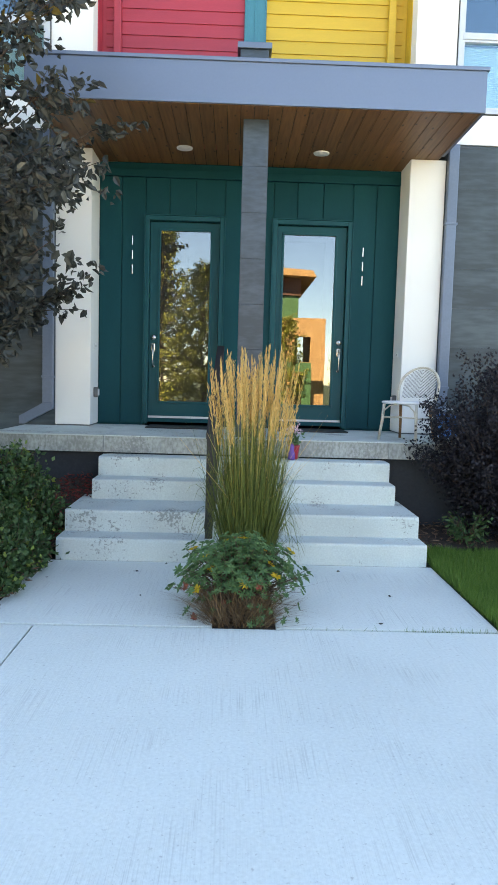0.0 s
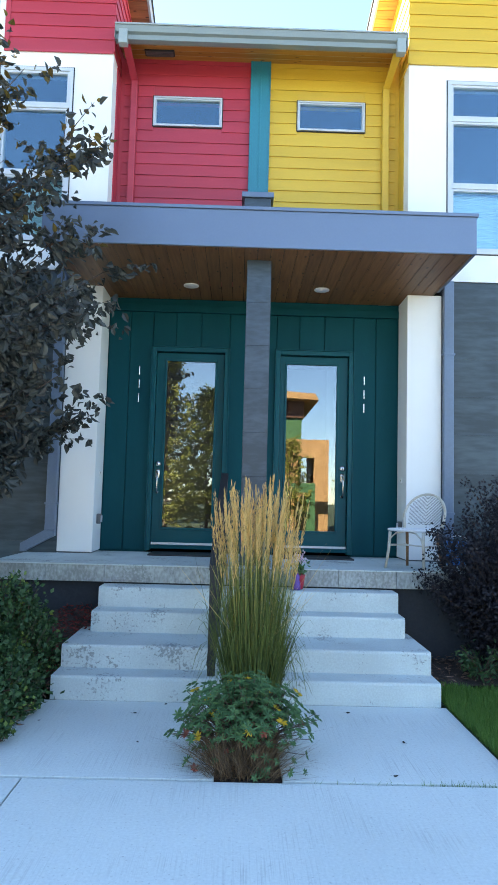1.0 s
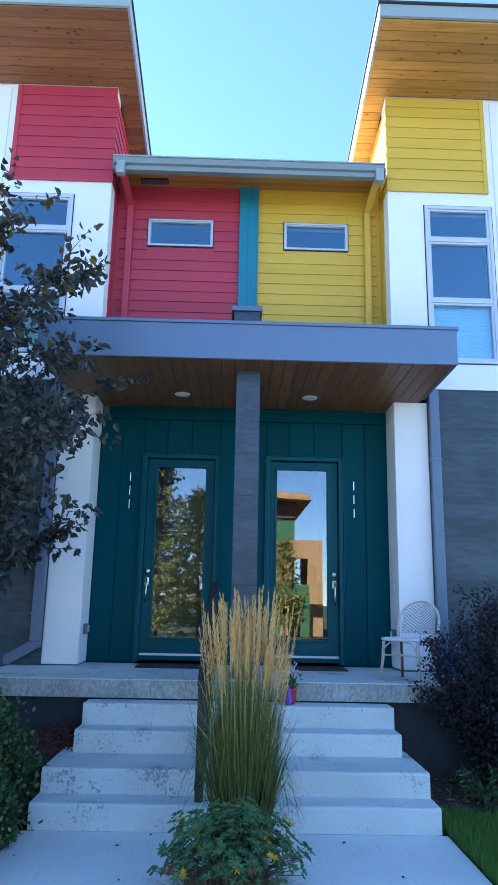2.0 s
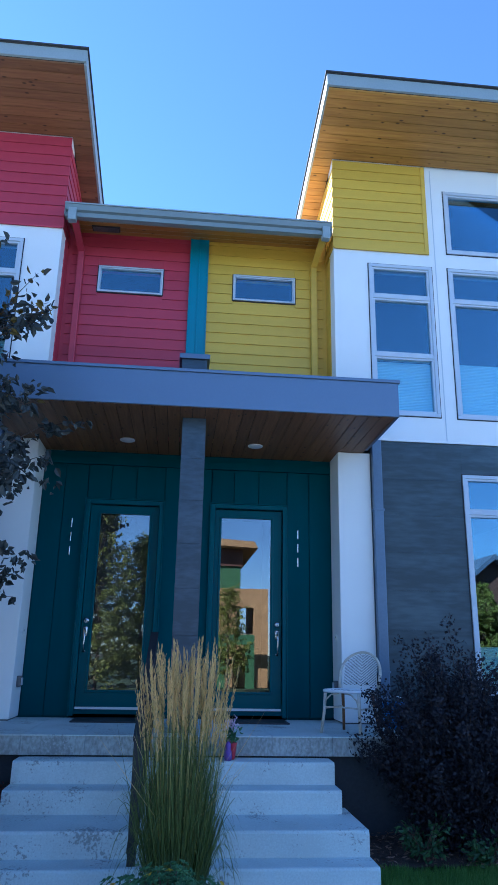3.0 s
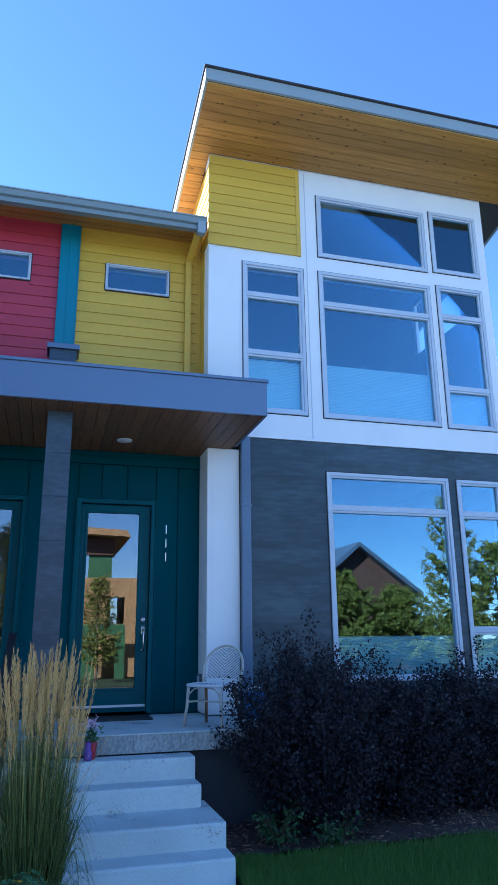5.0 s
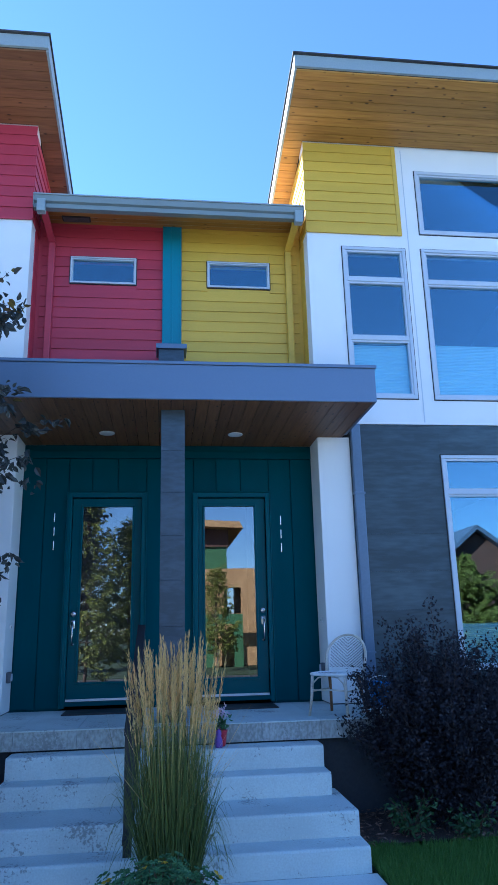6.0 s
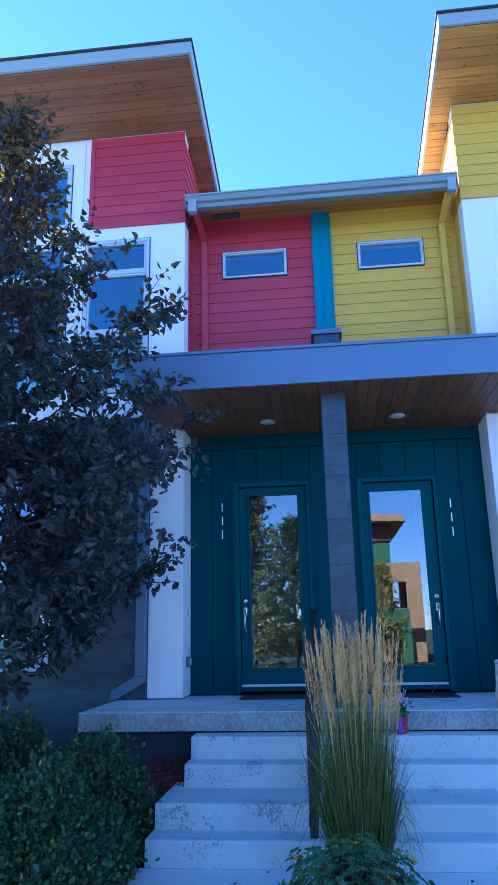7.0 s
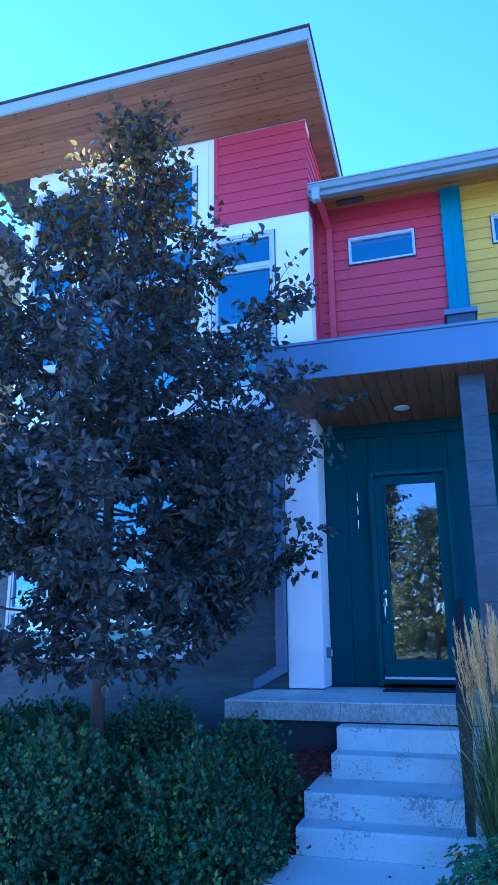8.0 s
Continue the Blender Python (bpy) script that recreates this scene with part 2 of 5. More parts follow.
def broom(mat):
    """Fine drag lines of a broom, along y, and a few small stains, added to the concrete."""
    n, l = mat.node_tree.nodes, mat.node_tree.links
    b = n["Principled BSDF"]
    geo = n.new("ShaderNodeNewGeometry")
    mp = n.new("ShaderNodeMapping")
    mp.inputs["Scale"].default_value = (150, 2.2, 1)
    l.new(geo.outputs["Position"], mp.inputs["Vector"])
    q = n.new("ShaderNodeTexNoise")
    q.inputs["Scale"].default_value = 1.0
    q.inputs["Detail"].default_value = 5
    l.new(mp.outputs["Vector"], q.inputs["Vector"])
    bp = n.new("ShaderNodeBump")
    bp.inputs["Strength"].default_value = 0.45
    bp.inputs["Distance"].default_value = 0.004
    l.new(q.outputs["Fac"], bp.inputs["Height"])
    old = b.inputs["Normal"].links[0].from_socket
    l.new(old, bp.inputs["Normal"])
    l.new(bp.outputs["Normal"], b.inputs["Normal"])
    pit = n.new("ShaderNodeTexNoise")
    pit.inputs["Scale"].default_value = 55
    pit.inputs["Detail"].default_value = 3
    l.new(geo.outputs["Position"], pit.inputs["Vector"])
    pr = n.new("ShaderNodeMapRange")
    pr.inputs["From Min"].default_value = 0.62
    pr.inputs["From Max"].default_value = 0.74
    pr.inputs["To Max"].default_value = 0.5
    l.new(pit.outputs["Fac"], pr.inputs["Value"])
    lines = n.new("ShaderNodeMapRange")
    lines.inputs["From Min"].default_value = 0.50
    lines.inputs["From Max"].default_value = 0.74
    lines.inputs["To Max"].default_value = 0.5
    l.new(q.outputs["Fac"], lines.inputs["Value"])
    worn = n.new("ShaderNodeTexNoise")
    worn.inputs["Scale"].default_value = 2.4
    worn.inputs["Detail"].default_value = 4
    l.new(geo.outputs["Position"], worn.inputs["Vector"])
    wr = n.new("ShaderNodeMapRange")
    wr.inputs["From Min"].default_value = 0.42
    wr.inputs["From Max"].default_value = 0.68
    l.new(worn.outputs["Fac"], wr.inputs["Value"])
    lw = n.new("ShaderNodeMath")
    lw.operation = 'MULTIPLY'
    l.new(lines.outputs["Result"], lw.inputs[0])
    l.new(wr.outputs["Result"], lw.inputs[1])
    mxm = n.new("ShaderNodeMath")
    mxm.operation = 'MAXIMUM'
    l.new(pr.outputs["Result"], mxm.inputs[0])
    l.new(lw.outputs[0], mxm.inputs[1])
    mx = n.new("ShaderNodeMix")
    mx.data_type = 'RGBA'
    mx.inputs["B"].default_value = (0.27, 0.27, 0.265, 1)
    l.new(b.inputs["Base Color"].links[0].from_socket, mx.inputs["A"])
    l.new(mxm.outputs[0], mx.inputs["Factor"])
    l.new(mx.outputs["Result"], b.inputs["Base Color"])


def scabs(mat, lo=0.60, hi=0.66):
    """Patches of weathered, pitted grey where the cement skin has worn off."""
    n, l = mat.node_tree.nodes, mat.node_tree.links
    b = n["Principled BSDF"]
    geo = n.new("ShaderNodeNewGeometry")
    big = n.new("ShaderNodeTexNoise")
    big.inputs["Scale"].default_value = 3.0
    big.inputs["Detail"].default_value = 3
    sm = n.new("ShaderNodeTexNoise")
    sm.inputs["Scale"].default_value = 45
    sm.inputs["Detail"].default_value = 4
    for q in (big, sm):
        l.new(geo.outputs["Position"], q.inputs["Vector"])
    mul = n.new("ShaderNodeMath")
    mul.operation = 'MULTIPLY_ADD'
    mul.inputs[1].default_value = 0.5
    l.new(sm.outputs["Fac"], mul.inputs[0])
    half = n.new("ShaderNodeMath")
    half.operation = 'MULTIPLY'
    half.inputs[1].default_value = 0.6
    l.new(big.outputs["Fac"], half.inputs[0])
    l.new(half.outputs[0], mul.inputs[2])
    rg = n.new("ShaderNodeMapRange")
    rg.inputs["From Min"].default_value = lo
    rg.inputs["From Max"].default_value = hi
    rg.inputs["To Max"].default_value = 0.75
    l.new(mul.outputs[0], rg.inputs["Value"])
    mx = n.new("ShaderNodeMix")
    mx.data_type = 'RGBA'
    mx.inputs["B"].default_value = (0.21, 0.215, 0.21, 1)
    l.new(b.inputs["Base Color"].links[0].from_socket, mx.inputs["A"])
    l.new(rg.outputs["Result"], mx.inputs["Factor"])
    l.new(mx.outputs["Result"], b.inputs["Base Color"])


broom(M_CONC)
scabs(M_STEP, 0.632, 0.69)
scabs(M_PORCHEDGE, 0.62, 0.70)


# ---- mesh helpers ----
def add_box(bm, x0, x1, y0, y1, z0, z1, bevel=0.0):
    x0, x1 = min(x0, x1), max(x0, x1)
    v = [bm.verts.new((x, y, z)) for z in (z0, z1) for y in (y0, y1) for x in (x0, x1)]
    fs = [bm.faces.new([v[i] for i in q]) for q in ((0, 2, 3, 1), (4, 5, 7, 6), (0, 1, 5, 4), (2, 6, 7, 3), (0, 4, 6, 2), (1, 3, 7, 5))]
    if bevel:
        es = list({e for f in fs for e in f.edges})
        bmesh.ops.bevel(bm, geom=es, offset=bevel, segments=2, affect='EDGES', profile=0.6)
    return bm


def box(x0, x1, y0, y1, z0, z1, bevel=0.0):
    return add_box(bmesh.new(), x0, x1, y0, y1, z0, z1, bevel)


def tube(bm, pts, radii, sides=8, caps=True):
    """A tapered tube through the points."""
    rings = []
    for i, p in enumerate(pts):
        p = Vector(p)
        a = Vector(pts[max(0, i - 1)])
        c = Vector(pts[min(len(pts) - 1, i + 1)])
        d = (c - a).normalized()
        u = d.cross(Vector((0.31, 0.17, 0.93)))
        if u.length < 1e-3:
            u = d.cross(Vector((1, 0, 0)))
        u.normalize()
        w = d.cross(u)
        r = radii[i] if not isinstance(radii, (int, float)) else radii
        rings.append([bm.verts.new(p + (u * math.cos(k * 2 * math.pi / sides) + w * math.sin(k * 2 * math.pi / sides)) * r) for k in range(sides)])
    for a, c in zip(rings, rings[1:]):
        for k in range(sides):
            bm.faces.new((a[k], a[(k + 1) % sides], c[(k + 1) % sides], c[k]))
    if caps:
        bm.faces.new(rings[0][::-1])
        bm.faces.new(rings[-1])
    return bm


def lathe(bm, prof, cx, cy, sides=20):
    rings = [[bm.verts.new((cx + r * math.cos(k * 2 * math.pi / sides), cy + r * math.sin(k * 2 * math.pi / sides), z)) for k in range(sides)] for r, z in prof]
    for a, c in zip(rings, rings[1:]):
        for k in range(sides):
            bm.faces.new((a[k], a[(k + 1) % sides], c[(k + 1) % sides], c[k]))
    bm.faces.new(rings[0][::-1])
    bm.faces.new(rings[-1])
    return bm


def mesh_of(name, bm, material, smooth=False):
    me = bpy.data.meshes.new(name)
    bmesh.ops.recalc_face_normals(bm, faces=bm.faces)
    bm.to_mesh(me)
    bm.free()
    me.materials.append(material)
    if smooth:
        me.polygons.foreach_set("use_smooth", [True] * len(me.polygons))
    return me


def part(name, bm, material, parent=None, label="", smooth=False):
    ob = new(name, mesh_of(name, bm, material, smooth))
    if parent:
        ob.parent = parent
    return tagged(ob, label)


def solid(name, bm, material, label, category, kind="", group="", smooth=False):
    return tagged(part(name, bm, material, None, "", smooth), label, category, group, kind)


def thing(name, label, category, kind="", group="", at=(0, 0, 0)):
    ob = new(name)
    ob.location = at
    ob.empty_display_size = 0.1
    return tagged(ob, label, category, group, kind)


def raw(name, verts, faces, material, parent=None, label="", kind="stuff", smooth=False):
    me = bpy.data.meshes.new(name)
    me.from_pydata(verts, [], faces)
    me.materials.append(material)
    if smooth:
        me.polygons.foreach_set("use_smooth", [True] * len(me.polygons))
    ob = new(name, me)
    if parent:
        ob.parent = parent
    return tagged(ob, label, kind=kind)


def sx(s, X):
    return C0 + s * X


def wall_mesh(x0, x1, z0, z1, y0, y1, holes):
    """A wall in the plane of x and z from y0 (front) to y1, with holes (x0, x1, z0, z1) through it."""
    bm = bmesh.new()
    xs = sorted({x0, x1, *[v for h in holes for v in h[:2]]})
    zs = sorted({z0, z1, *[v for h in holes for v in h[2:]]})
    xs = [v for v in xs if x0 <= v <= x1]
    zs = [v for v in zs if z0 <= v <= z1]
    def full(i, k):
        if not (0 <= i < len(xs) - 1 and 0 <= k < len(zs) - 1):
            return False
        cx, cz = (xs[i] + xs[i + 1]) / 2, (zs[k] + zs[k + 1]) / 2
        return not any(h[0] < cx < h[1] and h[2] < cz < h[3] for h in holes)
    def quad(*p):
        bm.faces.new([bm.verts.new(q) for q in p])
    for i in range(len(xs) - 1):
        for k in range(len(zs) - 1):
            if not full(i, k):
                continue
            a, b, c, d = xs[i], xs[i + 1], zs[k], zs[k + 1]
            quad((a, y0, c), (b, y0, c), (b, y0, d), (a, y0, d))
            quad((a, y1, c), (a, y1, d), (b, y1, d), (b, y1, c))
            if not full(i - 1, k):
                quad((a, y0, c), (a, y0, d), (a, y1, d), (a, y1, c))
            if not full(i + 1, k):
                quad((b, y0, c), (b, y1, c), (b, y1, d), (b, y0, d))
            if not full(i, k - 1):
                quad((a, y0, c), (a, y1, c), (b, y1, c), (b, y0, c))
            if not full(i, k + 1):
                quad((a, y0, d), (b, y0, d), (b, y1, d), (a, y1, d))
    bmesh.ops.remove_doubles(bm, verts=bm.verts, dist=1e-5)
    return bm


def lap_board(x0, x1, y, z0, h, proud=0.018):
    """One lapped board: thick at its foot, thin at its head."""
    bm = bmesh.new()
    t = 0.004
    prof = [(y - proud, z0), (y - proud, z0 + 0.004), (y - t, z0 + h), (y, z0 + h), (y, z0)]
    a = [bm.verts.new((x0, p, q)) for p, q in prof]
    b = [bm.verts.new((x1, p, q)) for p, q in prof]
    n = len(prof)
    for i in range(n):
        bm.faces.new((a[i], a[(i + 1) % n], b[(i + 1) % n], b[i]))
    bm.faces.new(a)
    bm.faces.new(b[::-1])
    return bm


def siding(parent, mat, x0, x1, y, z0, z1, h=0.152, hole=None):
    z = z0
    while z < z1 - 0.02:
        hh = min(h, z1 - z)
        spans = [(x0, x1)]
        if hole and z < hole[3] and z + hh > hole[2]:
            spans = [(x0, hole[0]), (hole[1], x1)]
        for a, b in spans:
            part("board", lap_board(a, b, y, z, hh), mat, parent)
        z += h


def window(name, x0, x1, z0, z1, yf, bars, label, panemat=M_PANE, fw=0.05, blind=None, deep=0.09, s=0.028):
    """A window in its opening: outer frame, transoms, a sash frame and a pane for each light, and a blind behind it."""
    w = thing(name, label, "window", "structure")
    bm = bmesh.new()
    y0, y1 = yf - 0.022, yf + deep
    for a, b, c, d in ((x0, x1, z0, z0 + fw), (x0, x1, z1 - fw, z1), (x0, x0 + fw, z0 + fw, z1 - fw), (x1 - fw, x1, z0 + fw, z1 - fw)):
        add_box(bm, a, b, y0, y1, c, d, 0.006)
    for z in bars:
        add_box(bm, x0 + fw, x1 - fw, y0 + 0.004, y1, z - fw * 0.55, z + fw * 0.55, 0.006)
    part("window_frame", bm, M_FRAME, w)
    # drip flashing and dark joint round the frame
    g = bmesh.new()
    e = 0.012
    for a, b, c, d in ((x0 - e, x1 + e, z0 - e, z0), (x0 - e, x1 + e, z1, z1 + e), (x0 - e, x0, z0, z1), (x1, x1 + e, z0, z1)):
        add_box(g, a, b, yf - 0.006, yf + 0.03, c, d)
    part("sealant_joint", g, M_GASKET, w)
    edges = [z0 + fw, *[q for z in bars for q in (z - fw * 0.55, z + fw * 0.55)], z1 - fw]
    for a, b in zip(edges[::2], edges[1::2]):
        sb = bmesh.new()
        xa, xb = x0 + fw, x1 - fw
        for p, q, c, d in ((xa, xb, a, a + s), (xa, xb, b - s, b), (xa, xa + s, a + s, b - s), (xb - s, xb, a + s, b - s)):
            add_box(sb, p, q, y0 + 0.016, y1 - 0.01, c, d, 0.004)
        part("sash", sb, M_FRAME, w)
        pn = part("pane", box(xa + s, xb - s, yf + 0.03, yf + 0.036, a + s, b - s), panemat, w)
        pn.visible_shadow = False
    if blind:
        bb = bmesh.new()
        z, k = blind[0], 0
        while z < blind[1]:
            q = min(z + 0.022, blind[1])
            m = (z + q) / 2
            vs = [bb.verts.new(p) for p in ((x0 + fw, yf + 0.13, z), (x1 - fw, yf + 0.13, z), (x1 - fw, yf + 0.115, m), (x0 + fw, yf + 0.115, m), (x1 - fw, yf + 0.13, q), (x0 + fw, yf + 0.13, q))]
            bb.faces.new((vs[0], vs[1], vs[2], vs[3]))
            bb.faces.new((vs[3], vs[2], vs[4], vs[5]))
            z = q
        part("pleated_blind", bb, M_BLIND, w, "pale pleated blind")
    return w


# ---- ground ----
# one sheet to the horizon, then paving on it
gb = bmesh.new()
add_box(gb, -600, 600, -600, 600, -0.5, -0.06)
solid("ground", gb, M_SOIL, "green grassy earth reaching to the horizon", "ground", "structure")
solid("road", box(-300, 300, -22, -12.5, -0.06, -0.05), M_ASPHALT, "dark grey asphalt street across from the houses", "road", "structure")
solid("kerb", box(-300, 300, -12.5, -12.3, -0.3, 0.0, 0.02), M_CONC, "pale concrete kerb along the street", "kerb", "structure")

pavement = thing("pavement", "pale broom-finished concrete sidewalk slabs", "sidewalk", "structure")
cuts = [-21.0, -17.4, -13.8, -10.2, -7.0, -4.1, -1.2, 1.94, 5.0, 8.0, 11.0, 14.5, 18.0]
for a, b in zip(cuts, cuts[1:]):
    part("paving_slab", box(a + 0.006, b - 0.006, -12.3, -4.648, -0.12, 0.0, 0.004), M_CONC, pavement)
path = thing("front_path", "pale concrete front path with a planting gap", "path", "structure")
part("paving_slab", box(-1.55, -0.108, -4.616, -3.1, -0.12, 0.0, 0.004), M_CONC, path)
part("paving_slab", box(0.292, 1.69, -4.616, -3.1, -0.12, 0.0, 0.004), M_CONC, path)
part("planting_soil", box(-0.108, 0.292, -4.616, -3.1, -0.12, -0.03), M_MULCH, path, "dark soil in the gap")

part("joint_filler", box(-1.55, 1.69, -4.647, -4.617, -0.12, -0.035), M_MULCH, path, "dark dirt in the joint")

def bumpy(name, x0, x1, y0, y1, z, amp, mat, label, cat, seed, step=0.12, rise=0.0):
    nx, ny = max(2, int((x1 - x0) / step)), max(2, int((y1 - y0) / step))
    vs, fs = [], []
    for j in range(ny + 1):
        for i in range(nx + 1):
            x, y = x0 + (x1 - x0) * i / nx, y0 + (y1 - y0) * j / ny
            e = noise.noise(Vector((x * 1.7 + seed, y * 1.7, 0))) * amp + noise.noise(Vector((x * 7, y * 7 + seed, 3))) * amp * 0.4
            vs.append((x, y, z + e + rise * j / ny))
    for j in range(ny):
        for i in range(nx):
            a = j * (nx + 1) + i
            fs.append((a, a + 1, a + nx + 2, a + nx + 1))
    ob = raw(name, vs, fs, mat, smooth=True)
    return tagged(ob, label, cat, kind="structure")

bumpy("mulch_bed_1", 1.7, 6.8, -2.5, -0.4, 0.03, 0.02, M_MULCH, "dark bark mulch bed under the shrubs", "mulch", 3, rise=0.12)
bumpy("mulch_bed_2", -7.0, -1.555, -4.6, -0.4, 0.01, 0.02, M_MULCH, "dark reddish mulch bed under the hedge", "mulch", 8, rise=0.12)
bumpy("mulch_bed_3", -1.80, -1.335, -2.95, -1.664, 0.08, 0.02, M_MULCH, "reddish mulch banked up beside the steps", "mulch", 4, 0.1, 0.40)
bumpy("lawn_1", 1.7, 12.0, -4.63, -2.45, -0.015, 0.012, M_SOIL, "green lawn beside the path", "lawn", 5, 0.2)

# ---- steps and porch ----
def worn_step(x0, x1, yf, yb, z0, z1, seed, n=44):
    """One cast step: a rounded nosing, chipped and uneven along its length."""
    bm = bmesh.new()
    rings = []
    for i in range(n + 1):
        x = x0 + (x1 - x0) * i / n
        r = 0.020 + 0.007 * noise.noise(Vector((x * 3.1, seed, 0))) + 0.009 * max(0.0, noise.noise(Vector((x * 11, seed, 5))) - 0.25)
        d = 0.0025 * noise.noise(Vector((x * 1.6, seed, 9)))
        end = 0.008 if i in (0, n) else 0.0
        pr = [(yf + d + end, z0), (yf + d + end, z1 - r - end), (yf + d + r * 0.3 + end, z1 - r * 0.3 - end), (yf + d + r, z1 - end * 0.5), (yb, z1 - end * 0.5), (yb, z0)]
        rings.append([bm.verts.new((x, y, z)) for y, z in pr])
    for a, b in zip(rings, rings[1:]):
        for k in range(5):
            bm.faces.new((a[k], b[k], b[k + 1], a[k + 1]))
    bm.faces.new(rings[0])
    bm.faces.new(rings[-1][::-1])
    return bm


stairs = thing("front_stairs", "wide worn concrete steps up to the porch", "stairs", "structure")
for k, (a, b, yf) in enumerate(((-1.455, 1.652, -3.1), (-1.445, 1.646, -2.83), (-1.325, 1.560, -2.267), (-1.318, 1.558, -1.995))):
    part("step", worn_step(a, b, yf, -1.72 if k > 1 else -1.98, max(0.0, 0.1875 * k - 0.02), 0.1875 * (k + 1), 3.7 * k), M_STEP, stairs)
porch = thing("porch", "concrete porch slab with joints on a dark base", "porch", "structure")
n = 9
for i in range(n):
    a, b = sx(-1, 2.62) + 5.24 * i / n, sx(-1, 2.62) + 5.24 * (i + 1) / n
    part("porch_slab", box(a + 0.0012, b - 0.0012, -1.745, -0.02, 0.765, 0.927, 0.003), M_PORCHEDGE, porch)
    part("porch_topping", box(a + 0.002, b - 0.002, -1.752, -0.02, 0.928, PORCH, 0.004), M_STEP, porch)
part("porch_base", box(sx(-1, 2.52), sx(1, 2.52), -1.66, 0, -0.1, 0.762), M_FOUND, porch, "dark painted base wall")

# ---- door wall ----
DOORS = ((-1.142, -0.169, -1), (0.430, 1.411, 1))
ZTOP = 3.518
holes = [(a, b, PORCH - 0.1, ZTOP) for a, b, _ in DOORS]
wall_n = solid("wall_north", wall_mesh(-1.72, 2.0, 0.6, 4.15, 0.0, 0.2, holes), M_TEAL, "dark teal painted wall round the front doors", "wall", "structure")
edges = [-1.70, -1.43, -1.142, -0.85, -0.53, -0.169, 0.14, 0.43, 0.72, 1.04, 1.411, 1.70, 1.98]
for a, b in zip(edges, edges[1:]):
    over = any(p - 0.01 <= a and b <= q + 0.01 for p, q, _ in DOORS)
    part("panel", box(a + 0.005, b - 0.005, -0.022, 0.0, ZTOP + 0.02 if over else PORCH + 0.02, 3.97, 0.006), M_TEAL, wall_n)
part("top_trim", box(-1.71, 1.99, -0.045, 0.0, 3.975, 4.07, 0.005), M_TEAL, wall_n)

for k, (a, b, side) in enumerate(DOORS):
    d = thing("door_%d" % (k + 1), "teal front door with one tall glass light, closed", "door", "structure")
    bm = bmesh.new()
    cw = 0.055
    for p, q, c, e in ((a, a + cw, PORCH + 0.02, ZTOP), (b - cw, b, PORCH + 0.02, ZTOP), (a + cw, b - cw, ZTOP - cw, ZTOP)):
        add_box(bm, p, q, -0.055, 0.1, c, e, 0.006)
    for p, q, c, e in ((a - 0.012, a, PORCH + 0.02, ZTOP + 0.012), (b, b + 0.012, PORCH + 0.02, ZTOP + 0.012), (a, b, ZTOP, ZTOP + 0.012)):
        add_box(bm, p, q, -0.07, 0.0, c, e, 0.003)
    # edge highlights put into the colour: casing in the lighter door teal
    part("door_frame", bm, M_TEALDOOR, d)
    xa, xb, za, zb = a + cw + 0.006, b - cw - 0.006, 1.055, ZTOP - cw - 0.008
    ga, gb2 = (-0.953, -0.342) if side < 0 else (0.575, 1.212)
    z0, z1 = 1.245, 3.35
    part("door_leaf", wall_mesh(xa, xb, za, zb, 0.02, 0.065, [(ga, gb2, z0, z1)]), M_TEALDOOR, d, "teal painted door leaf")
    fr = bmesh.new()
    for p, q, c, e in ((ga - 0.028, gb2 + 0.028, z0 - 0.028, z0), (ga - 0.028, gb2 + 0.028, z1, z1 + 0.028), (ga - 0.028, ga, z0, z1), (gb2, gb2 + 0.028, z0, z1)):
        add_box(fr, p, q, 0.006, 0.075, c, e, 0.006)
    part("glazing_bead", fr, M_TEALDOOR, d)
    pn = part("pane", box(ga, gb2, 0.03, 0.038, z0, z1), M_DOORPANE, d)
    pn.visible_shadow = False
    if side < 0:
        part("roller_shade", box(ga + 0.004, gb2 - 0.004, 0.072, 0.075, z0 + 0.004, z1 - 0.004), M_SHADE, d, "dark taupe shade drawn behind the glass")
    th = bmesh.new()
    add_box(th, a + cw, b - cw, -0.075, 0.09, PORCH + 0.045, 1.03, 0.005)
    part("threshold", th, M_TEAL, d)
    part("door_sweep", box(xa, xb, -0.012, 0.02, 1.032, 1.058, 0.003), M_WHITEPL, d, "bright pale metal sweep strip")
    hx = xa + 0.052 if side < 0 else xb - 0.052
    hb = bmesh.new()
    tube(hb, [(hx, 0.02, 2.035), (hx, 0.003, 2.035), (hx, -0.006, 2.035)], [0.036, 0.036, 0.028], 18)
    db = part("deadbolt", hb, M_CHROME, d, "round nickel deadbolt", True)
    kb = box(hx - 0.005, hx + 0.005, -0.012, -0.006, 2.02, 2.05, 0.002)
    part("key_slot", kb, M_BRONZE, db)
    hb = bmesh.new()
    add_box(hb, hx - 0.024, hx + 0.024, 0.006, 0.02, 1.86, 1.965, 0.012)
    tube(hb, [(hx, 0.0, 1.93), (hx, -0.04, 1.915), (hx, -0.058, 1.87), (hx, -0.058, 1.76), (hx, -0.045, 1.70), (hx, 0.015, 1.68)], [0.011, 0.012, 0.011, 0.009, 0.009, 0.012], 10)
    tube(hb, [(hx, 0.02, 1.68), (hx, 0.008, 1.68)], 0.018, 12)
    tube(hb, [(hx, -0.01, 1.945), (hx, -0.05, 1.952)], [0.009, 0.014], 10)
    part("door_handle", hb, M_CHROME, d, "nickel grip handle", True)
    # hall behind the glass, its darkness put into the wall colour
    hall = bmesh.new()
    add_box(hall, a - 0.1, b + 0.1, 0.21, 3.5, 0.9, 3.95)
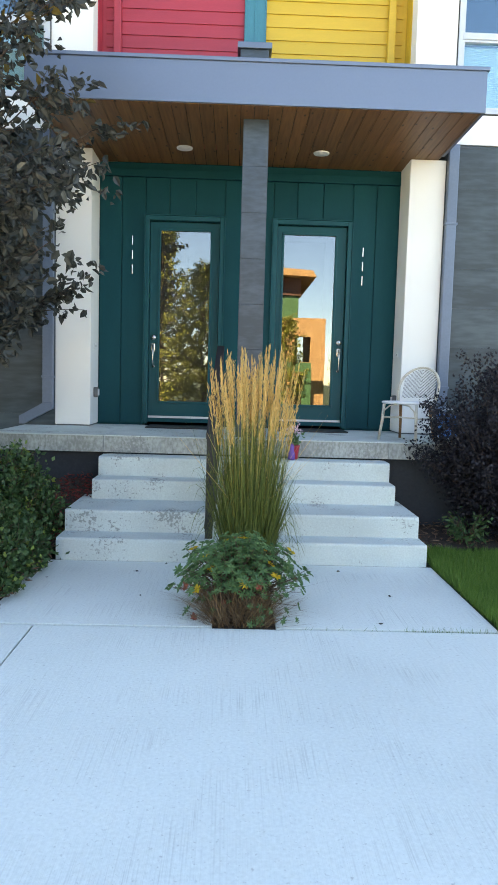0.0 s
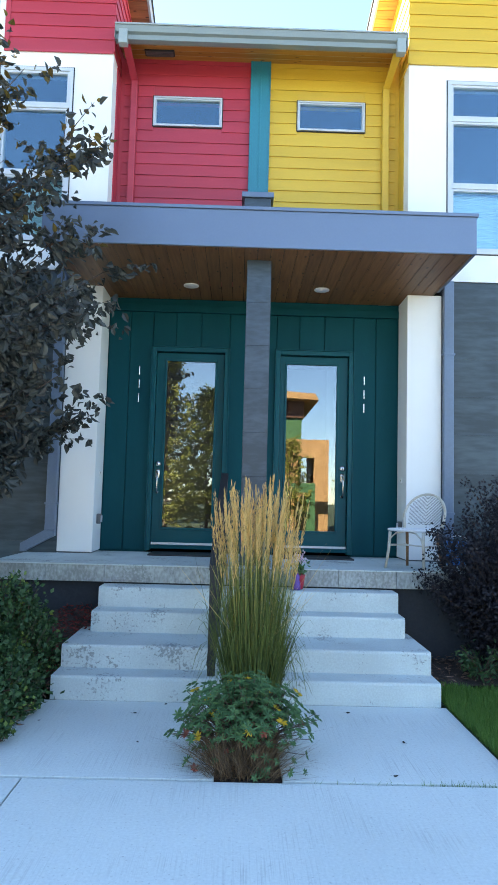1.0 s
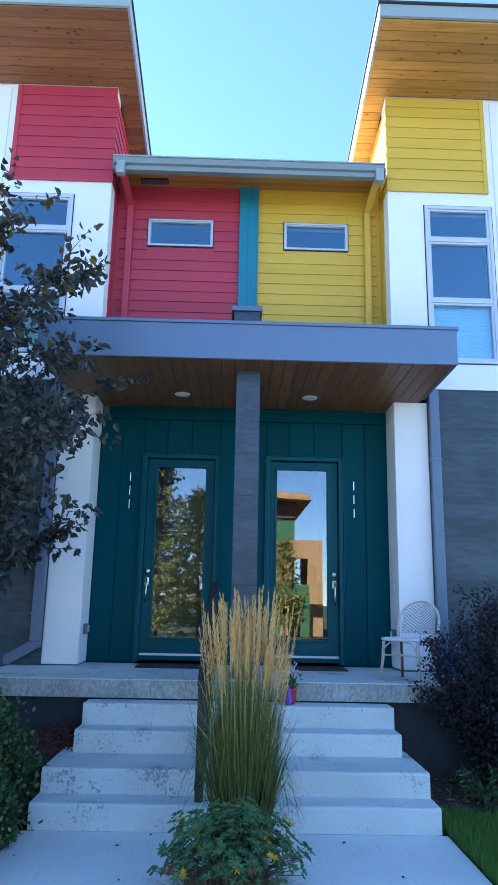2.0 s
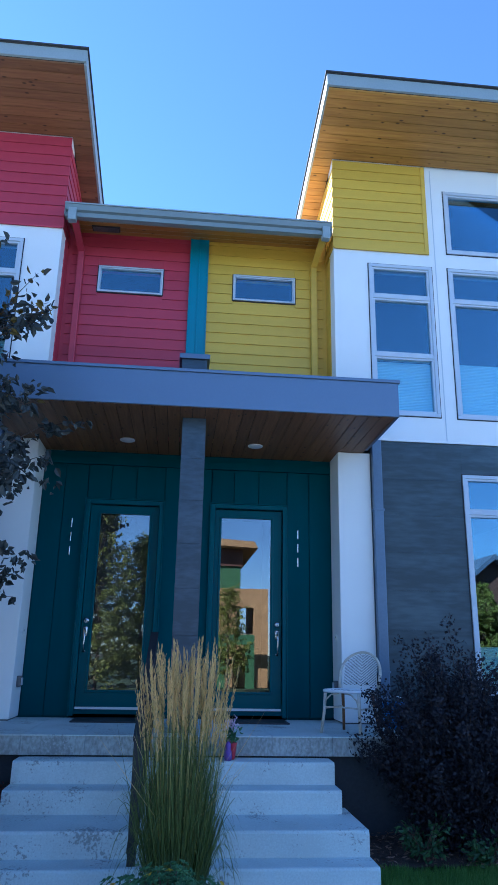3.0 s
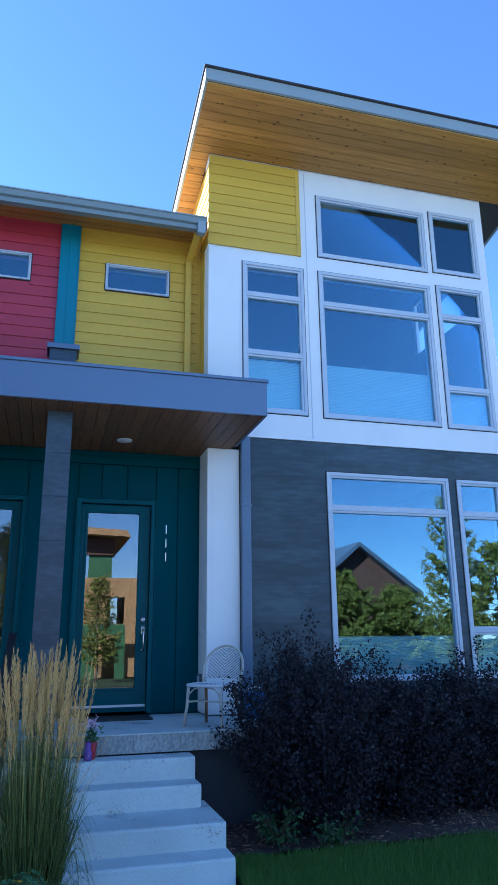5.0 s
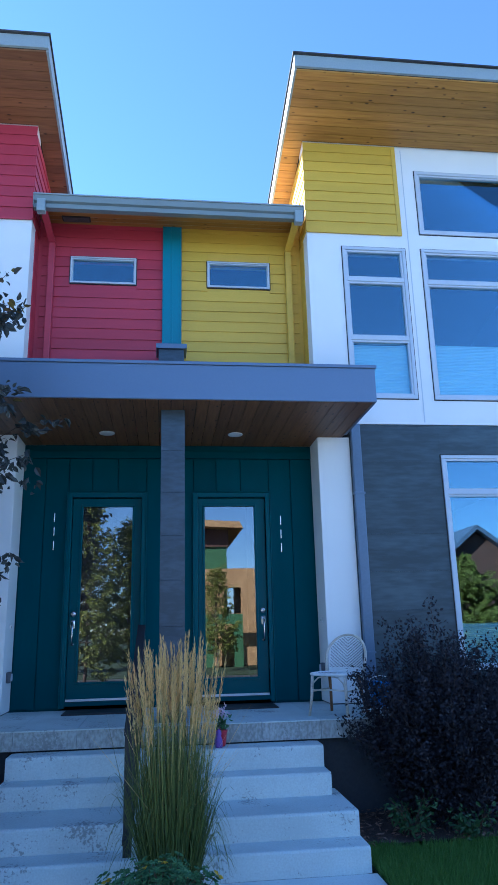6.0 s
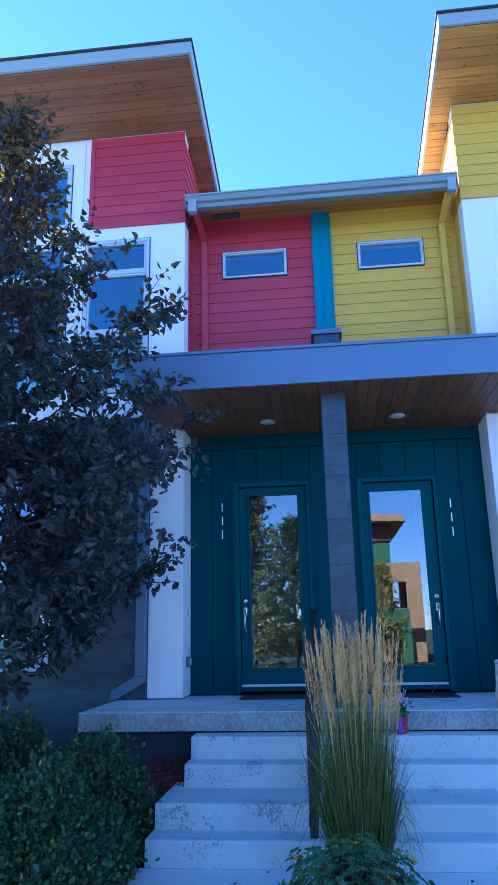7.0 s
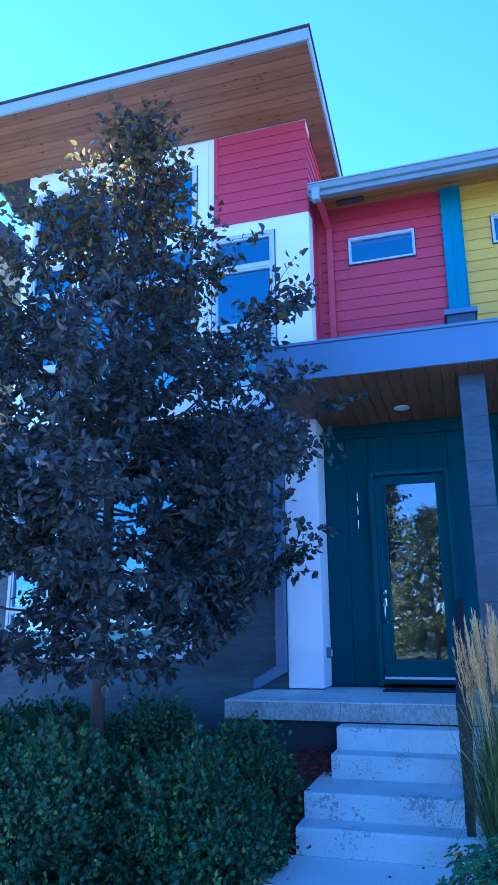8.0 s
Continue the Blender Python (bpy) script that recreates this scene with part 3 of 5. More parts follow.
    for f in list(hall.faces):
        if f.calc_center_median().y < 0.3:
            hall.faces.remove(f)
    solid("wall_hall_%d" % (k + 1), hall, M_ROOM, "plain hall behind the front door, gloom in its colour", "wall", "structure")
    # three plain bars in place of the number
    nx = -1.30 if side < 0 else 1.553
    zt = 3.27 if side < 0 else 3.215
    plate = thing("house_number", "slim brushed metal number marks on teal wall", "sign", group="house numbers")
    for j in range(3):
        part("mark", box(nx - 0.007, nx + 0.007, -0.036, -0.022, zt - 0.115 - j * 0.175, zt - j * 0.175, 0.005), M_CHROME, plate)
    m = bmesh.new()
    add_box(m, a + 0.1, b - 0.05, -0.62, -0.12, PORCH + 0.001, PORCH + 0.016, 0.005)
    solid("doormat", m, M_BLACK, "black rubber doormat lying before the door", "doormat", group="doormats")

# ---- columns, downspouts, fixtures ----
for k, s in enumerate((-1, 1)):
    col = bmesh.new()
    a, b = sorted((sx(s, 1.845), sx(s, 2.262)))
    add_box(col, a, b, YF, -0.02, PORCH + 0.015, 4.15, 0.012)
    c = solid("column_%d" % (k + 1), col, M_STUCCO, "white stucco porch column", "column", "structure")
    part("base_flashing", box(a + 0.02, b - 0.02, YF + 0.02, -0.03, PORCH, PORCH + 0.015), M_BRONZE, c, "dark metal flashing under the stucco")
    dp = thing("downspout", "blue-grey square metal downspout against dark panels", "downspout", group="downspouts")
    p, q = sorted((sx(s, 2.268), sx(s, 2.39)))
    pb = bmesh.new()
    add_box(pb, p, q, YF - 0.09, YF - 0.005, 1.2, 4.31, 0.012)
    part("pipe", pb, M_PIPE, dp)
    eb = bmesh.new()
    u, w = sx(s, 2.268), sx(s, 2.39)
    o1, o2 = sx(s, 2.60), sx(s, 2.66)
    vs = [[eb.verts.new((x, y, z)) for x, z in ((u, 1.2), (w, 1.2), (o2, 1.045), (o2, 0.955), (o1, 0.955), (u, 1.14))] for y in (YF - 0.09, YF - 0.005)]
    eb.faces.new(vs[0])
    eb.faces.new(vs[1][::-1])
    for i in range(6):
        eb.faces.new((vs[0][i], vs[0][(i + 1) % 6], vs[1][(i + 1) % 6], vs[1][i]))
    part("elbow", eb, M_PIPE, dp)
    for z in (1.5, 3.4):
        part("strap", box(p - 0.012, q + 0.012, YF - 0.095, YF - 0.002, z, z + 0.025, 0.003), M_PIPE, dp)
    # weatherproof socket on the inner face of the column
    ix = sx(s, 1.845)
    o = thing("outdoor_socket", "small grey weatherproof socket on the column", "socket", group="sockets")
    lo, hi = sorted((ix, ix - s * 0.05))
    part("cover", box(lo, hi, -0.33, -0.25, 1.28, 1.40, 0.012), M_BRONZE, o)
    lo, hi = sorted((ix - s * 0.05, ix - s * 0.062))
    part("lid", box(lo, hi, -0.32, -0.26, 1.30, 1.38, 0.005), M_FRAME, o)
    be = thing("doorbell", "tiny white doorbell button on the column", "doorbell", group="doorbells")
    lo, hi = sorted((ix, ix - s * 0.015))
    part("plate", box(lo, hi, -0.30, -0.265, 1.86, 1.93, 0.005), M_WHITEPL, be)
    lo, hi = sorted((ix - s * 0.015, ix - s * 0.02))
    part("button", box(lo, hi, -0.29, -0.275, 1.885, 1.905, 0.002), M_CHROME, be)

post = thing("porch_post", "square dark grey panel-clad porch post", "post", "structure")
zz = [PORCH, 1.40, 1.85, 2.31, 2.77, 3.23, 3.69, 4.15]
for a, b in zip(zz, zz[1:]):
    part("panel", box(0.022, 0.278, -1.56, -1.30, a + 0.0005, b - 0.0005, 0.003), M_POST, post)

# ---- canopy ----
canopy = thing("canopy", "grey-blue metal porch canopy with a wooden underside", "canopy", "structure")
cx0, cx1, cyf = sx(-1, 2.205), sx(1, 2.205), -1.92
fb = bmesh.new()
add_box(fb, cx0, cx1, cyf, cyf + 0.03, 4.155, 4.54, 0.004)
add_box(fb, cx0, cx0 + 0.03, cyf + 0.03, YF - 0.1, 4.155, 4.54, 0.004)
add_box(fb, cx1 - 0.03, cx1, cyf + 0.03, YF - 0.1, 4.155, 4.54, 0.004)
part("fascia", fb, M_FASCIA, canopy)
cb = bmesh.new()
add_box(cb, cx0 - 0.018, cx1 + 0.018, cyf - 0.02, cyf + 0.1, 4.54, 4.575, 0.005)
add_box(cb, cx0 - 0.018, cx0 + 0.1, cyf + 0.1, YF - 0.1, 4.54, 4.575, 0.005)
add_box(cb, cx1 - 0.1, cx1 + 0.018, cyf + 0.1, YF - 0.1, 4.54, 4.575, 0.005)
part("cap_flashing", cb, M_FASCIA, canopy)
part("canopy_deck", box(cx0 + 0.03, cx1 - 0.03, cyf + 0.03, 0.0, 4.40, 4.54), M_SHINGLE, canopy)
sb = bmesh.new()
x = cx0 + 0.032
while x < cx1 - 0.05:
    w = min(0.135, cx1 - 0.032 - x)
    add_box(sb, x + 0.003, x + w - 0.003, cyf + 0.032, -0.001, 4.152, 4.17, 0.003)
    x += w
part("soffit_boards", sb, M_PSOFFIT, canopy, "stained wooden boards")
for x, y in ((-0.637, -0.61), (0.928, -0.595)):
    l = thing("recessed_light", "round white recessed porch light, off", "light", group="recessed lights")
    rb = bmesh.new()
    lathe(rb, [(0.06, 4.14), (0.088, 4.138), (0.092, 4.144), (0.092, 4.151)], x, y, 24)
    part("trim_ring", rb, M_WHITEPL, l, "", True)
    lb = bmesh.new()
    lathe(lb, [(0.056, 4.1375), (0.055, 4.136), (0.02, 4.132)], x, y, 20)
    part("lens", lb, M_WHITEPL, l, "", True)

# ---- recessed middle bay ----
MAT = {-1: M_RED, 1: M_YEL}
NAME = {-1: "red", 1: "yellow"}
SMALL = {-1: (-1.254, -0.356), 1: (0.633, 1.519)}
WZ0, WZ1 = 6.453, 6.855
for k, s in enumerate((-1, 1)):
    a, b = sorted((C0, sx(s, 1.845)))
    h = (*SMALL[s], WZ0, WZ1)
    w = solid("wall_bay_%d" % (k + 1), wall_mesh(a, b, 4.4, 7.6, 0.0, 0.2, [h]), MAT[s], NAME[s] + " lap siding wall of the middle bay", "wall", "structure")
    lo, hi = sorted((sx(s, 0.13), sx(s, 1.78)))
    siding(w, MAT[s], lo, hi, 0.0, 4.42, 7.45, 0.152, h)
    window("window_%d" % (k + 1), *h, -0.012, (), "low wide window with pale metal frame", M_PANE, 0.022, None, 0.09, 0.014)
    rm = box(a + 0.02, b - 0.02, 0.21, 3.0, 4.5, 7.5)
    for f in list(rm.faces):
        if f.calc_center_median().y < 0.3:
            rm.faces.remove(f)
    solid("wall_room_%d" % (k + 1), rm, M_ROOM, "plain room behind the small window, gloom in its colour", "wall", "structure")
    # corner board and rain pipe of the bay
    p, q = sorted((sx(s, 1.60), sx(s, 1.69)))
    rp = thing("rain_pipe", NAME[s] + " painted rain pipe on the siding", "downspout", group="rain pipes")
    part("pipe", box(p, q, -0.095, -0.02, 4.6, 7.02, 0.012), MAT[s], rp)
    eb = bmesh.new()
    p2, q2 = sorted((sx(s, 1.66), sx(s, 1.75)))
    vs = [[eb.verts.new(v) for v in ((p, y0, 7.02), (q, y0, 7.02), (q, y1, 7.02), (p, y1, 7.02))] for y0, y1 in ((-0.095, -0.02),)]
    vt = [eb.verts.new(v) for v in ((p2, -0.62, 7.27), (q2, -0.62, 7.27), (q2, -0.545, 7.30), (p2, -0.545, 7.30))]
    vm = [eb.verts.new(v) for v in ((p2, -0.62, 7.36), (q2, -0.62, 7.36), (q2, -0.545, 7.36), (p2, -0.545, 7.36))]
    for lo4, hi4 in ((vs[0], vt), (vt, vm)):
        for i in range(4):
            eb.faces.new((lo4[i], lo4[(i + 1) % 4], hi4[(i + 1) % 4], hi4[i]))
    part("offset_bend", eb, MAT[s], rp)
    part("outlet", box(p2 - 0.008, q2 + 0.008, -0.70, -0.60, 7.12, 7.30, 0.006), M_GUTTER, rp, "pale grey outlet under the gutter")

strip = solid("pilaster", box(0.008, 0.272, -0.06, 0.0, 4.6, 7.45, 0.006), M_TEALUP, "bright teal upright panel strip between the sidings", "trim", "structure")
for x in (0.012, 0.14, 0.268):
    part("batten", box(x - 0.012 if x > 0.02 else x, x + 0.012 if x < 0.26 else x, -0.075, -0.06, 4.6, 7.44, 0.003), M_TEALUP, strip)
bx = thing("conductor_box", "grey metal box with a cap below the teal strip", "vent box")
part("body", box(-0.03, 0.30, -0.40, -0.08, 4.54, 5.35, 0.008), M_POST, bx)
part("cap", box(-0.064, 0.335, -0.43, -0.078, 5.35, 5.418, 0.008), M_FASCIA, bx)

roof_m = thing("roof_middle", "shallow roof over the middle bay with wooden soffit", "roof", "structure")
ra, rb2 = sx(-1, 1.80), sx(1, 1.78)
bm = bmesh.new()
v = [bm.verts.new(p) for p in ((ra, -0.555, 7.27), (rb2, -0.555, 7.27), (rb2, 3.0, 8.0), (ra, 3.0, 8.0), (ra, -0.555, 7.36), (rb2, -0.555, 7.36), (rb2, 3.0, 8.1), (ra, 3.0, 8.1))]
for q in ((0, 3, 2, 1), (4, 5, 6, 7), (0, 1, 5, 4), (1, 2, 6, 5), (2, 3, 7, 6), (3, 0, 4, 7)):
    bm.faces.new([v[i] for i in q])
part("roof_deck", bm, M_MEMBRANE, roof_m, "pale roof membrane")
sb = bmesh.new()
for i in range(4):
    y0, y1 = -0.545 + i * 0.135, -0.545 + (i + 1) * 0.135 - 0.006
    z = lambda y: 7.262 + (y + 0.56) * 0.19
    vv = [sb.verts.new(p) for p in ((ra, y0, z(y0)), (rb2, y0, z(y0)), (rb2, y1, z(y1)), (ra, y1, z(y1)))]
    sb.faces.new(vv)
part("soffit_boards", sb, M_SOFFIT, roof_m, "stained pine boards")
vt = thing("soffit_vent", "dark slotted vent in the wooden soffit", "vent")
part("frame", box(-1.36, -0.98, -0.30, -0.18, 7.295, 7.325, 0.004), M_BLACK, vt)
for i in range(4):
    part("slat", box(-1.345, -0.995, -0.285 + i * 0.028, -0.27 + i * 0.028, 7.287, 7.294), M_BRONZE, vt)
gt = thing("gutter", "pale grey metal gutter along the middle roof", "gutter")
ga, gb3 = sx(-1, 1.81), sx(1, 1.785)
bm = bmesh.new()
prof = [(-0.56, 7.195), (-0.65, 7.195), (-0.655, 7.245), (-0.635, 7.25), (-0.635, 7.268), (-0.67, 7.285), (-0.685, 7.36), (-0.665, 7.366), (-0.66, 7.29), (-0.62, 7.26), (-0.575, 7.25), (-0.572, 7.37), (-0.56, 7.37)]
A = [bm.verts.new((ga, y, z)) for y, z in prof]
B = [bm.verts.new((gb3, y, z)) for y, z in prof]
for i in range(len(prof)):
    j = (i + 1) % len(prof)
    bm.faces.new((A[i], A[j], B[j], B[i]))
part("trough", bm, M_EAVE, gt)
for x in (ga, gb3 - 0.008):
    part("end_cap", box(x, x + 0.008, -0.688, -0.56, 7.195, 7.37, 0.003), M_EAVE, gt)
part("lip", box(ga, gb3, -0.70, -0.66, 7.362, 7.382, 0.004), M_GUTTER, gt, "pale rolled gutter lip")

# ---- the two tall blocks ----
wi = 3
for k, s in enumerate((-1, 1)):
    R = lambda p, q, c, e: (*sorted((sx(s, p), sx(s, q))), c, e)
    W = [(R(2.328, 3.225, 4.68, 6.888), (5.525, 6.39), (4.70, 5.48)),
         (R(3.468, 5.245, 7.13, 8.15), (), None),
         (R(5.345, 6.155, 7.15, 8.20), (), None),
         (R(3.458, 5.25, 4.672, 6.89), (6.378,), (4.70, 5.50)),
         (R(5.365, 6.155, 4.665, 6.925), (5.27, 6.42), (4.70, 5.25))]
    L = [(R(3.455, 5.272, 1.27, 3.918), (3.43,), (1.3, 1.815)),
         (R(5.40, 6.12, 1.27, 3.91), (1.87, 3.42), (1.3, 1.85))]
    a, b = sorted((sx(s, 1.845), sx(s, 6.305)))
    up = solid("wall_upper_%d" % (k + 1), wall_mesh(a, b, 4.34, 8.60, YF, YF + 0.25, [w[0] for w in W]), M_STUCCO, "white stucco upper front wall", "wall", "structure")
    part("drip_trim", box(a, b, YF - 0.02, YF, 4.325, 4.352, 0.003), M_STUCCO, up)
    jx = sx(s, 3.29)
    part("control_joint", box(jx - 0.006, jx + 0.006, YF - 0.004, YF, 4.36, 8.50), M_FRAME, up)
    # siding in the upper corner and round the inner side
    lo, hi = sorted((sx(s, 1.845), sx(s, 3.14)))
    sw = solid("siding_corner_%d" % (k + 1), box(lo, hi, YF - 0.008, YF - 0.004, 7.10, 8.53), MAT[s], NAME[s] + " lap siding on the block's upper corner", "siding", "structure")
    siding(sw, MAT[s], lo, hi, YF - 0.008, 7.108, 8.54, 0.160)
    p, q = sorted((sx(s, 3.14), sx(s, 3.20)))
    part("corner_trim", box(p, q, YF - 0.03, YF - 0.004, 7.085, 8.53, 0.003), MAT[s], sw)
    part("sill_trim", box(lo, hi, YF - 0.03, YF - 0.008, 7.085, 7.108, 0.003), MAT[s], sw)
    # inner side wall of the block, facing the bay: stucco below, siding above
    p, q = sorted((sx(s, 1.845), sx(s, 2.05)))
    sd = solid("wall_side_%d" % (k + 1), box(p, q, YF + 0.252, 5.0, 4.34, 8.2), M_STUCCO, "stucco side wall of the tall block", "wall", "structure")
    z = 7.108
    while z < 8.4:
        bm = lap_board(0, 3.5, 0, z, 0.162)
        for v in bm.verts:
            v.co = Vector((sx(s, 1.845) + s * v.co.y, YF - 0.02 + v.co.x, v.co.z))
        part("board", bm, MAT[s], sd)
        z += 0.162
    # narrow painted return below the gutter
    part("side_trim", box(*sorted((sx(s, 1.845), sx(s, 1.835))), YF + 0.25, 0.0, 4.6, 7.08), MAT[s], sd)
    lower = solid("wall_lower_%d" % (k + 1), wall_mesh(*sorted((sx(s, 2.26), sx(s, 6.305))), 0.0, 4.325, YF + 0.012, YF + 0.25, [w[0] for w in L]), M_DARK, "charcoal panelled lower front wall", "wall", "structure")
    row, z = 0, 0.15
    while z < 4.3:
        z1 = min(z + 0.46, 4.32)
        xs = [2.262, 6.305]
        for u, w in zip(xs, xs[1:]):
            cells = [(u, w, z, z1)]
            for q in L:
                hx0, hx1 = sorted(((q[0][0] - C0) * s, (q[0][1] - C0) * s))
                hz0, hz1 = q[0][2], q[0][3]
                out = []
                for c0, c1, d0, d1 in cells:
                    if c1 <= hx0 or c0 >= hx1 or d1 <= hz0 or d0 >= hz1:
                        out.append((c0, c1, d0, d1))
                        continue
                    if c0 < hx0: out.append((c0, hx0, d0, d1))
                    if c1 > hx1: out.append((hx1, c1, d0, d1))
                    m0, m1 = max(c0, hx0), min(c1, hx1)
                    if d0 < hz0: out.append((m0, m1, d0, hz0))
                    if d1 > hz1: out.append((m0, m1, hz1, d1))
                cells = out
            for c0, c1, d0, d1 in cells:
                if c1 - c0 > 0.03 and d1 - d0 > 0.03:
                    part("panel", box(*sorted((sx(s, c0 + 0.0006), sx(s, c1 - 0.0006))), YF, YF + 0.012, d0 + 0.0008, d1 - 0.0008), M_DARK, lower)
        z, row = z1, row + 1
    for (x0, x1, z0, z1), bars, blind in W + L:
        window("window_%d" % wi, x0, x1, z0, z1, YF, bars, "window with pale metal frame" + (" and a half-drawn pleated blind" if blind else ""), M_PANE, 0.046, blind)
        wi += 1
    # rooms behind, one per storey; one room has a window in its end wall too
    side_light, SIDE = s > 0, (0.15, 1.65, 6.75, 7.75)
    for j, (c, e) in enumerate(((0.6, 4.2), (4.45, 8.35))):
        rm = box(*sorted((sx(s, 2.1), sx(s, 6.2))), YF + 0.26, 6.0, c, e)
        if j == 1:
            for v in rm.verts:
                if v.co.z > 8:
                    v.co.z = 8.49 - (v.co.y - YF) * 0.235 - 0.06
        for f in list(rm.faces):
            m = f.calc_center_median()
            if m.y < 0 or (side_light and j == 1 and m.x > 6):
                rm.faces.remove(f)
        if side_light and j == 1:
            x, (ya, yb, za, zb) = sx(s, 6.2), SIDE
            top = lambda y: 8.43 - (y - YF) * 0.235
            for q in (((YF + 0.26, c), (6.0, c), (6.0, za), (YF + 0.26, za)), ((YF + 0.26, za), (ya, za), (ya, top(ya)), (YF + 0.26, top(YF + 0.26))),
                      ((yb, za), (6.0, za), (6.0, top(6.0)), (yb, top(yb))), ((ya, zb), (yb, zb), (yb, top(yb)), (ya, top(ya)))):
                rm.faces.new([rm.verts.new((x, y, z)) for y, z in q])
        solid("wall_interior_%d" % (2 * k + j + 1), rm, M_ROOM, "plain room behind the windows, gloom in its colour", "wall", "structure")
    # outer end wall and back, closing the block
    p, q = sorted((sx(s, 6.305), sx(s, 6.25)))
    end = bmesh.new()
    if side_light:
        for ya, yb, za, zb in ((YF + 0.25, SIDE[0], 0, 8.3), (SIDE[1], 10.0, 0, 8.3), (SIDE[0], SIDE[1], 0, SIDE[2]), (SIDE[0], SIDE[1], SIDE[3], 8.3)):
            add_box(end, p, q, ya, yb, za, zb)
    else:
        add_box(end, p, q, YF + 0.25, 10.0, 0.0, 8.3)
    solid("wall_end_%d" % (k + 1), end, M_STUCCO, "white stucco end wall", "wall", "structure")
    # shed roof rising to the front
    rf = thing("roof_%d" % (k + 1), "shed roof with pale fascia and pine soffit", "roof", "structure")
    e0, e1 = sx(s, 1.548), sx(s, 6.95)
    lo, hi = sorted((e0, e1))
    zs = lambda y: 8.535 + (YF - y) * 0.235
    def slab(x0, x1, y0, y1, t0, t1):
        bm = bmesh.new()
        v = [bm.verts.new((x, y, zs(y) + t)) for t in (t0, t1) for y in (y0, y1) for x in (x0, x1)]
        for q in ((0, 2, 3, 1), (4, 5, 7, 6), (0, 1, 5, 4), (2, 6, 7, 3), (0, 4, 6, 2), (1, 3, 7, 5)):
            bm.faces.new([v[i] for i in q])
        return bm
    part("roof_deck", slab(lo + 0.03, hi - 0.03, -1.57, 9.0, 0.03, 0.19), M_SHINGLE, rf)
    part("roofing", slab(lo - 0.02, hi + 0.02, -1.63, 9.0, 0.20, 0.222), M_SHINGLE, rf, "dark roofing edge")
    part("front_fascia", slab(lo, hi, -1.60, -1.57, 0.028, 0.20), M_GUTTER, rf, "pale blue-grey fascia")
    for c in (lo, hi - 0.03):
        part("rake_fascia", slab(c, c + 0.03, -1.57, 9.0, 0.0, 0.20), M_GUTTER, rf)
    sb = bmesh.new()
    y = -1.565
    while y < 1.6:
        if y + 0.13 < YF:
            t = slab(lo + 0.031, hi - 0.031, y + 0.004, y + 0.126, 0.006, 0.028)
        else:
            t = slab(*sorted((e0 + s * 0.031, sx(s, 1.84))), y + 0.004, y + 0.126, 0.006, 0.028)
        me = bpy.data.meshes.new("t")
        t.to_mesh(me)
        t.free()
        sb.from_mesh(me)
        bpy.data.meshes.remove(me)
        y += 0.13
    part("soffit_boards", sb, M_SOFFIT if s > 0 else M_SOFFITSHADE, rf, "knotty stained pine boards")
# wall and roof that close the back of the bay
solid("wall_back", box(sx(-1, 6.3), sx(1, 6.3), 9.9, 10.0, 0, 8.0), M_STUCCO, "plain rear wall", "wall", "structure")


# ---- plants ----
M_BARK = surface("dark_bark", (0.09, 0.055, 0.04), (0.045, 0.03, 0.024), 0.9, 8, 60, 0.6, 0.6, 0.01, (1, 1, 0.3))
M_TWIG = surface("brown_twig", (0.10, 0.055, 0.035), (0.06, 0.035, 0.022), 0.8, 8, 60, 0.5, 0.2, 0.002)
M_PLUM = leaf_mat("plum_leaf", (0.028, 0.031, 0.030), (0.060, 0.066, 0.058), 0.36, 0.3, 0.4)
# Plum leaves again, with the sun on the crown top put into the colour.
M_PLUMLIT = leaf_mat("sunlit_plum_leaf", (0.11, 0.06, 0.02), (0.20, 0.14, 0.03), 0.4, 0.5)
M_HEDGE = leaf_mat("hedge_leaf", (0.022, 0.060, 0.026), (0.060, 0.122, 0.042), 0.45, 0.22)
M_HEDGETIP = leaf_mat("young_leaf", (0.12, 0.20, 0.04), (0.20, 0.26, 0.06), 0.45, 0.3)
M_DARKSHRUB = leaf_mat("purple_shrub_leaf", (0.011, 0.010, 0.015), (0.030, 0.027, 0.034), 0.5, 0.15, 0.25)
M_BLADE = leaf_mat("reed_grass_blade", (0.022, 0.048, 0.013), (0.17, 0.20, 0.05), 0.5, 0.25)
M_PLUME = leaf_mat("wheat_plume", (0.62, 0.37, 0.11), (0.78, 0.55, 0.24), 0.7, 0.3)
M_GERAN = leaf_mat("lobed_leaf", (0.045, 0.125, 0.055), (0.095, 0.19, 0.07), 0.5, 0.22)
M_GYEL = leaf_mat("yellowed_leaf", (0.60, 0.36, 0.03), (0.65, 0.45, 0.05), 0.5, 0.3)
M_GRED = leaf_mat("reddened_leaf", (0.25, 0.05, 0.04), (0.30, 0.10, 0.06), 0.5, 0.3)
M_LAWN = leaf_mat("lawn_blade", (0.055, 0.145, 0.025), (0.15, 0.27, 0.055), 0.5, 0.3)
M_DRY = leaf_mat("dry_stalk", (0.30, 0.19, 0.10), (0.07, 0.038, 0.025), 0.8, 0.1)
M_STALK = leaf_mat("green_gold_stalk", (0.20, 0.22, 0.05), (0.42, 0.32, 0.10), 0.6, 0.2)
M_STREET = leaf_mat("street_tree_leaf", (0.09, 0.12, 0.02), (0.25, 0.25, 0.05), 0.5, 0.3)


